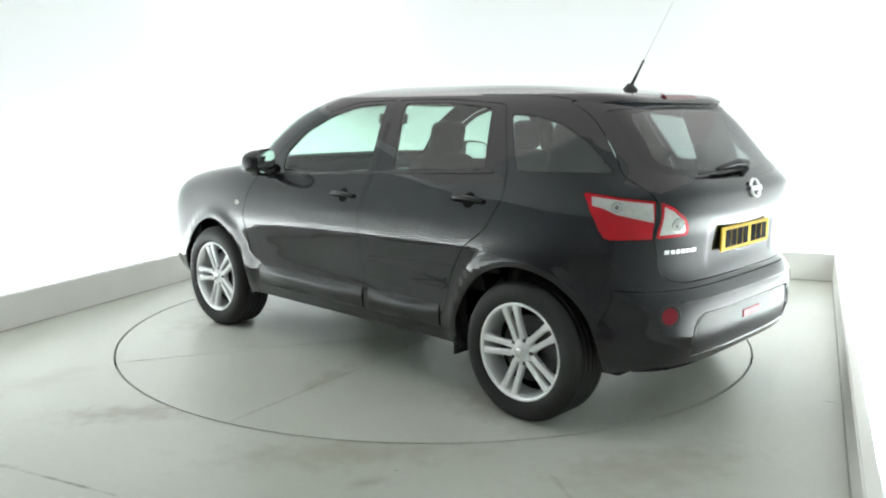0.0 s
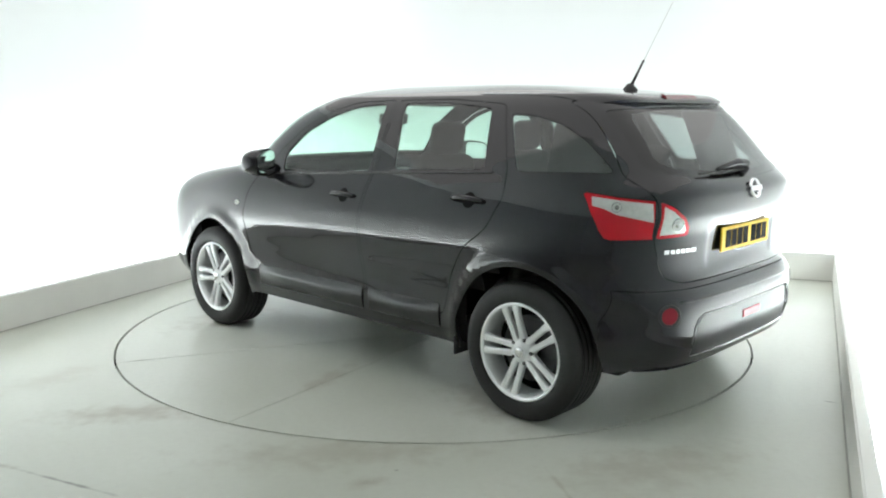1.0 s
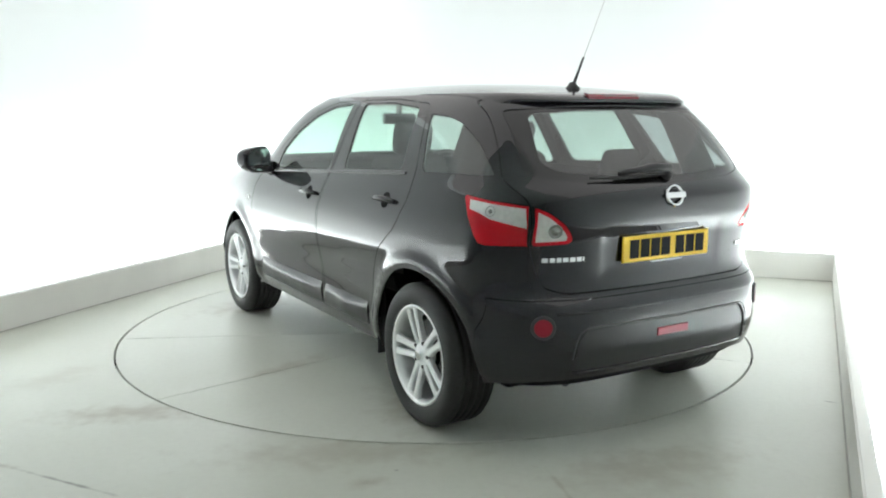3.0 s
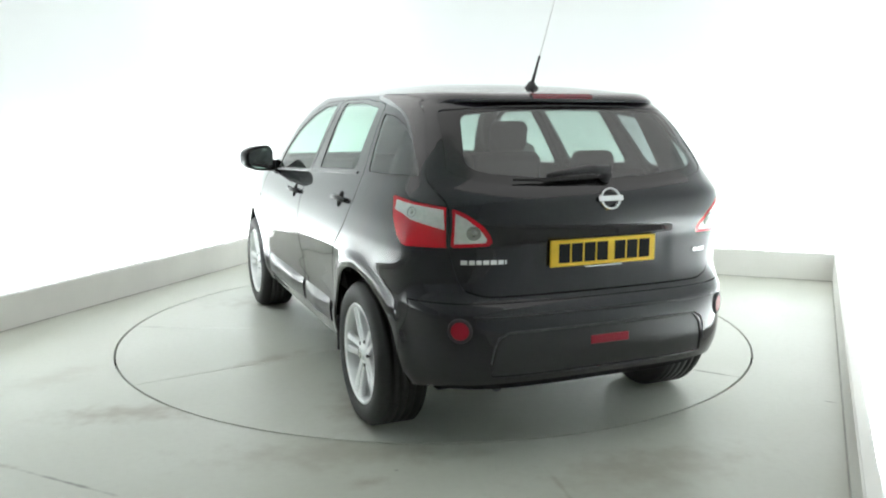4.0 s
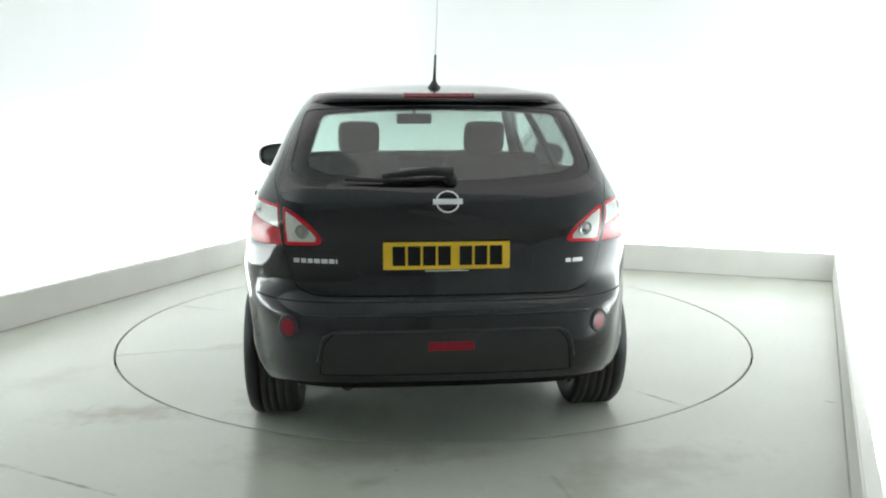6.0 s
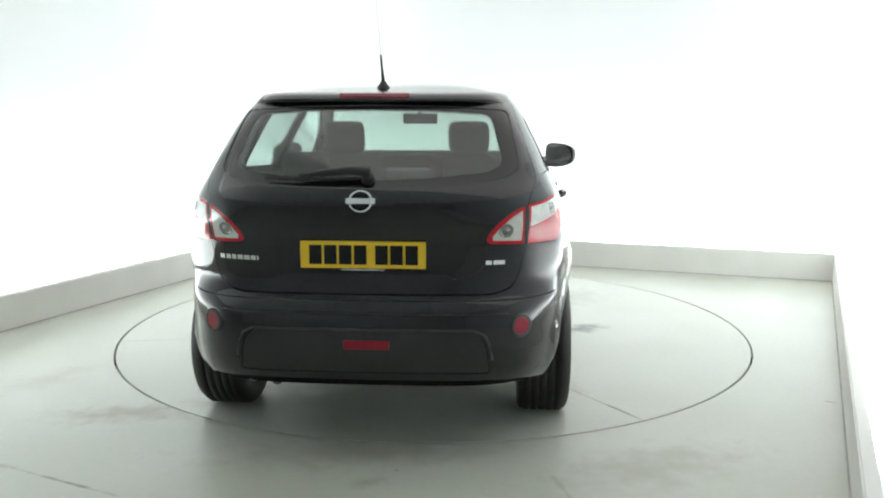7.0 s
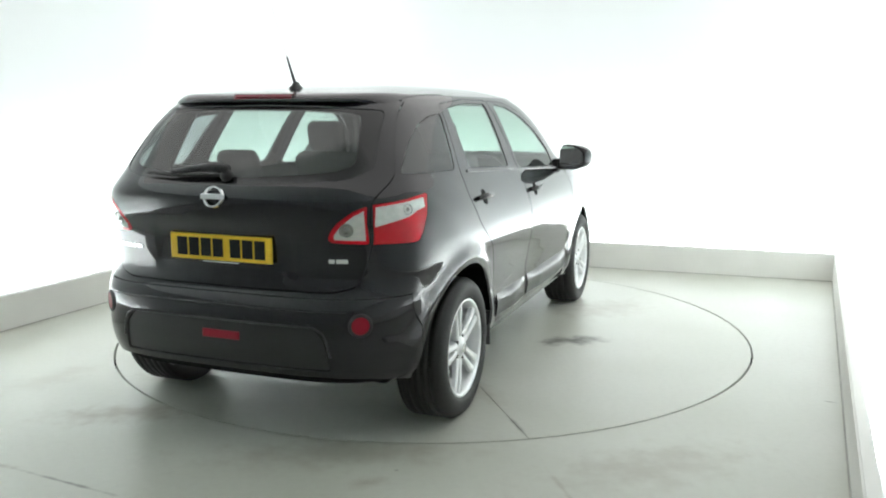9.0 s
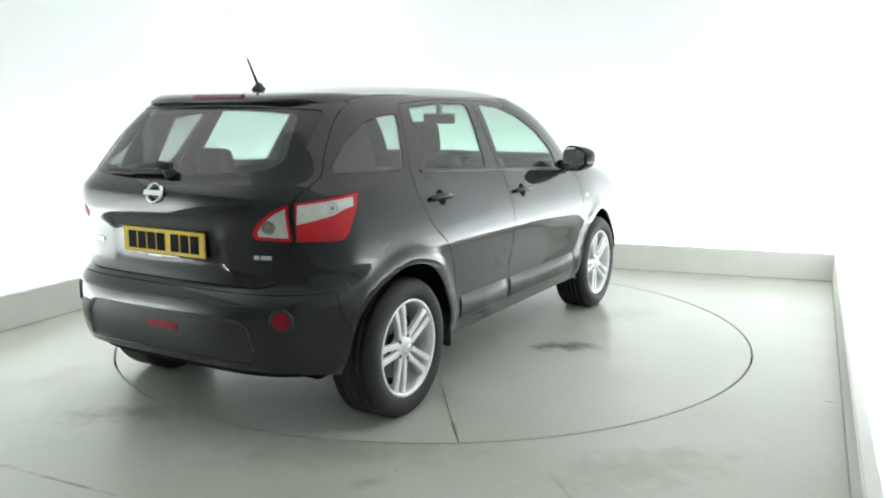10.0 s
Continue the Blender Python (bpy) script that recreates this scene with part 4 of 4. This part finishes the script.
def the_car():
    car = new("car")
    tagged(car, "black five-door crossover car standing on the turntable", "car")
    panels = car_panels(car)
    meshes = wheel_meshes()
    for x in (0.876, -0.876):
        add_wheel(car, meshes, x, AXLES[1], SPIN[x > 0][0])
        add_wheel(car, meshes, x, AXLES[0], SPIN[x > 0][1])
    # wheel wells
    for sx in (1, -1):
        for wy in AXLES:
            bm = bmesh.new()
            ring = [(WHEEL_Z + 0.435 * math.sin(t), wy + 0.435 * math.cos(t)) for t in np.linspace(0.05, math.pi - 0.05, 30)]
            a = []
            for z, y in ring:
                p, _ = on_side(y, max(z, Z_LOW + 0.01), sx)
                a.append(bm.verts.new((sx * max(0.55, abs(p.x) - 0.02), y, z)))
            b = [bm.verts.new((sx * 0.50, y, z)) for z, y in ring]
            for i in range(len(ring) - 1):
                bm.faces.new((a[i], a[i + 1], b[i + 1], b[i]))
            bm.faces.new(b)
            part("wheel_arch_liner", bm, LINING, car)
            # axle stub
            bm = bmesh.new()
            tube_along(bm, [(sx * 0.45, wy, WHEEL_Z), (sx * 0.80, wy, WHEEL_Z)], 0.05, 12)
            part("axle", bm, STEEL, car)
    bm = bmesh.new()
    box(bm, -0.66, -1.72, 0.25, 0.66, 1.9, 0.33, bevel=0.02)
    part("underbody", bm, LINING, car)
    bm = bmesh.new()
    tube_along(bm, [(-0.42, -1.2, 0.285), (-0.42, -1.70, 0.285), (-0.42, -1.83, 0.278)], 0.026, 14)
    part("exhaust", bm, STEEL, car, smooth=True)
    for sx in (1, -1):
        i = 0 if sx > 0 else 1
        for door, y0, y1 in ((panels["front_door"][i], -0.19, 0.80), (panels["rear_door"][i], -0.785, -0.245)):
            bm = bmesh.new()
            strip_on_side(bm, sx, y0, y1, 0.36, 0.488, 0.024, taper=0.25)
            part("door_moulding", bm, SATIN, door, "dark plastic moulding along the foot of the door", smooth=True)
        bm = bmesh.new()
        box(bm, sx * 0.70, -0.893, 0.235, sx * 0.87, -0.880, 0.42, bevel=0.004)
        part("mud_flap", bm, PLASTIC, car)
        bm = bmesh.new()
        rows = []
        for y in np.linspace(-1.07, 0.64, 50):
            zz = 1.077 + (0.64 - y) * 0.0497
            rows.append([bm.verts.new(on_side(y, zz + dz, sx, o)[0]) for dz, o in ((-0.008, -0.001), (-0.005, 0.006), (0.005, 0.006), (0.008, -0.001))])
        for a, b in zip(rows, rows[1:]):
            for k in range(3):
                bm.faces.new((a[k], a[k + 1], b[k + 1], b[k]))
        bmesh.ops.recalc_face_normals(bm, faces=bm.faces)
        part("belt_trim", bm, TRIM, car, smooth=True)
        door_mirror(car, sx)
    for i, sx in enumerate((1, -1)):
        door_handle(panels["front_door"][i], sx, -0.045, 0.990)
        door_handle(panels["rear_door"][i], sx, -0.975, 1.028)
        p, n = on_side(1.0, 0.871, sx)
        bm = bmesh.new()
        disc_on(bm, 0.017, -0.003, 0.006)
        bmesh.ops.transform(bm, matrix=facing(p, n) @ Matrix.Diagonal((1.3, 0.9, 1, 1)), verts=bm.verts)
        part("indicator", bm, AMBER, car, "small clear side indicator", smooth=False)
    # spoiler over the rear window
    bm = bmesh.new()
    rows = []
    for x in np.linspace(-0.588, 0.588, 45):
        e = 1 - abs(x / 0.588) ** 8
        sec = []
        for v, dy, dz in ((Z_ROOF + 0.10, 0.0, 0.001), (Z_ROOF + 0.03, -0.004, 0.003), (Z_ROOF, -0.020 * e, 0.004), (1.518, -0.036 * e, 0.004), (1.506, -0.038 * e, 0.002), (1.497, -0.032 * e, 0.0), (1.489, -0.002, 0.0)):
            k = max(0.0, v - Z_ROOF)
            b = beta_end((x if abs(x) > 1e-6 else 1e-6) / (1 - k), min(v, Z_ROOF))
            p = shell(np.array([b]), np.array([v]))[0]
            sec.append(bm.verts.new((p[0], p[1] + dy, p[2] + dz)))
        rows.append(sec)
    for a, b in zip(rows, rows[1:]):
        for k in range(len(a) - 1):
            bm.faces.new((a[k], a[k + 1], b[k + 1], b[k]))
    bmesh.ops.recalc_face_normals(bm, faces=bm.faces)
    gate = panels["tailgate"][0]
    spoiler = part("spoiler", bm, PAINT, gate, smooth=True)
    bm = bmesh.new()
    rows = []
    for x in np.linspace(-0.155, 0.155, 15):
        b = beta_end(x if abs(x) > 1e-6 else 1e-6, 1.514)
        p = shell(np.array([b]), np.array([1.514]))[0]
        rows.append([bm.verts.new((x, p[1] + dy, 1.514 + dz)) for dy, dz in ((-0.015, 0.024), (-0.037, 0.018), (-0.047, 0.006), (-0.049, -0.006), (-0.034, -0.012))])
    for a, b in zip(rows, rows[1:]):
        for k in range(4):
            bm.faces.new((a[k], a[k + 1], b[k + 1], b[k]))
    bm.faces.new(rows[0])
    bm.faces.new(rows[-1][::-1])
    bmesh.ops.recalc_face_normals(bm, faces=bm.faces)
    part("brake_lamp", bm, BRAKE_RED, spoiler, "dark red high-level brake lamp")
    # aerial
    bm = bmesh.new()
    lathe(bm, [(0.001, 0.03), (0.012, 0.028), (0.02, 0.012), (0.03, 0.0), (0.03, -0.02)], 20)
    bmesh.ops.transform(bm, matrix=pose(0, -1.325, 1.566) @ Matrix.Diagonal((1, 1.4, 1, 1)) @ pose(0, 0, 0, 0, -90, 0), verts=bm.verts)
    aerial = part("aerial", bm, PLASTIC, car, "black roof aerial with a thin pale rod", smooth=True)
    bm = bmesh.new()
    tube_along(bm, [(0, -1.33, 1.58), (0, -1.365, 1.645), (0, -1.40, 1.71)], [0.009, 0.006, 0.005], 10)
    part("aerial_base", bm, PLASTIC, aerial, smooth=True)
    bm = bmesh.new()
    tube_along(bm, [(0, -1.40, 1.708), (0, -1.55, 1.985)], [0.0022, 0.0014], 8)
    part("aerial_rod", bm, ROD, aerial, "thin pale grey rod")
    # rear wiper
    bm = bmesh.new()
    lathe(bm, [(0.001, 0.03), (0.02, 0.028), (0.026, 0.015), (0.028, -0.01)], 20)
    p, n = on_tail(0.02, 1.177, 0.0)
    bmesh.ops.transform(bm, matrix=facing(p, n) @ pose(0, 0, 0, 0, -90, 0), verts=bm.verts)
    wiper = part("wiper", bm, PLASTIC, gate, smooth=True)
    bm = bmesh.new()
    pts = [on_tail(x, z, o)[0] for x, z, o in ((0.03, 1.187, 0.028), (-0.05, 1.193, 0.03), (-0.15, 1.187, 0.026), (-0.26, 1.177, 0.022))]
    tube_along(bm, pts, [0.022, 0.02, 0.015, 0.01], 8)
    part("wiper_arm", bm, PLASTIC, wiper, smooth=True)
    bm = bmesh.new()
    pts = [on_tail(x, z, 0.014)[0] for x, z in ((0.0, 1.172), (-0.12, 1.170), (-0.26, 1.167), (-0.41, 1.170))]
    tube_along(bm, pts, [0.006, 0.009, 0.009, 0.005], 6)
    part("wiper_blade", bm, RUBBER, wiper)
    # badge: a plain ring and bar
    p, n = on_tail(0, 1.095)
    m = facing(p, n)
    bm = bmesh.new()
    seg = 40
    for k in range(seg):
        a0, a1 = 2 * math.pi * k / seg, 2 * math.pi * (k + 1) / seg
        q = []
        for a in (a0, a1):
            for r, z in ((0.052, 0.0), (0.049, 0.009), (0.042, 0.010), (0.037, 0.002)):
                q.append(bm.verts.new(m @ Vector((r * math.cos(a), r * math.sin(a) * 0.93, z))))
        for i in range(3):
            bm.faces.new((q[i], q[i + 1], q[i + 5], q[i + 4]))
    bmesh.ops.remove_doubles(bm, verts=bm.verts, dist=1e-5)
    box(bm, -0.060, -0.012, 0.003, 0.060, 0.012, 0.013, m, bevel=0.003)
    part("badge", bm, CHROME, gate, "chrome ring badge with a bar", smooth=False)
    # lettering as plain bars
    for x0, z, ws, h in ((-0.627, 0.848, (0.027, 0.024, 0.022, 0.026, 0.027, 0.024, 0.008), 0.019), (0.503, 0.837, (0.026, 0.05), 0.018)):
        x = x0
        for w in ws:
            p, n = on_tail(x + w / 2, z)
            bm = bmesh.new()
            box(bm, -w / 2, -h / 2, 0.0, w / 2, h / 2, 0.004, facing(p, n), bevel=0.001)
            part("bar", bm, CHROME, gate)
            x += w + 0.004
    # lamp bowls
    for sx in (1, -1):
        for nm, l in panels["lens"]:
            co = [v.co for v in l.data.vertices]
            if (sum(c.x for c in co) > 0) != (sx > 0):
                continue
            if nm == "lamp_inner":
                p, n = on_tail(sx * 0.586, 0.971)
                r = 0.03
            else:
                p, n = on_side(-1.79, 1.046, sx, -0.004)
                r = 0.022
            bm = bmesh.new()
            lathe(bm, [(0.001, 0.006), (r * 0.35, 0.006), (r * 0.45, 0.002), (r * 0.9, 0.003), (r, 0.006), (r, -0.002)], 24)
            bmesh.ops.transform(bm, matrix=facing(p, n) @ pose(0, 0, 0, 0, -90, 0), verts=bm.verts)
            part("reflector_bowl", bm, LAMP_DARK, l, smooth=True)
    # bumper furniture
    bumper = panels["rear_bumper"][0]
    for sx in (1, -1):
        p, n = on_tail(sx * 0.652, 0.577)
        bm = bmesh.new()
        lathe(bm, [(0.038, 0.004), (0.043, 0.006), (0.05, 0.003), (0.052, -0.004)], 32)
        bmesh.ops.transform(bm, matrix=facing(p, n) @ pose(0, 0, 0, 0, -90, 0), verts=bm.verts)
        bezel = part("reflector_bezel", bm, PLASTIC, bumper, smooth=True)
        bm = bmesh.new()
        disc_on(bm, 0.038, -0.004, 0.005)
        bmesh.ops.transform(bm, matrix=facing(p, n), verts=bm.verts)
        part("reflector", bm, RED_DARK, bezel, "round red reflector")
    p, n = on_tail(0.015, 0.501)
    bm = bmesh.new()
    box(bm, -0.095, -0.019, -0.02, 0.095, 0.019, -0.004, facing(p, n), bevel=0.005)
    part("fog_lamp", bm, RED_DARK, bumper, "red rear fog lamp")
    bm = bmesh.new()
    path = [(-0.535, 0.44), (-0.522, 0.51), (-0.505, 0.545), (-0.466, 0.566)] + [(x, 0.568) for x in np.linspace(-0.42, 0.42, 25)] + [(0.466, 0.566), (0.505, 0.545), (0.522, 0.51), (0.535, 0.44)]
    tube_along(bm, [on_tail(x, z, -0.001)[0] for x, z in path], 0.005, 8)
    part("bumper_lip", bm, LIP, bumper, "satin grey lip round the bumper insert", smooth=True)
    bm = bmesh.new()
    tube_along(bm, [on_tail(x, 0.632, -0.003)[0] for x in np.linspace(-0.60, 0.60, 41)], 0.007, 8)
    part("bumper_crease", bm, PAINT, bumper, smooth=True)
    # number plate
    bm = bmesh.new()
    box(bm, -0.26, -1.990, 0.815, 0.26, -1.979, 0.928, bevel=0.004)
    plate = part("number_plate", bm, YELLOW, gate, "yellow number plate with black bars")
    bm = bmesh.new()
    box(bm, -0.20, -1.982, 0.83, 0.20, -1.94, 0.91)
    part("plate_holder", bm, PLASTIC, gate)
    plate_bars(plate)
    interior(car)
    return car


def motions():
    walk(car, [(t, pose(0, 0, 0, 0, 0, a) @ Matrix.Translation((-0.118, -0.205, 0))) for t, a in TURN])
    walk(disc, [(t, pose(0, 0, 0, 0, 0, a)) for t, a in TURN])


studio()
disc = turntable()
car = the_car()
motions()
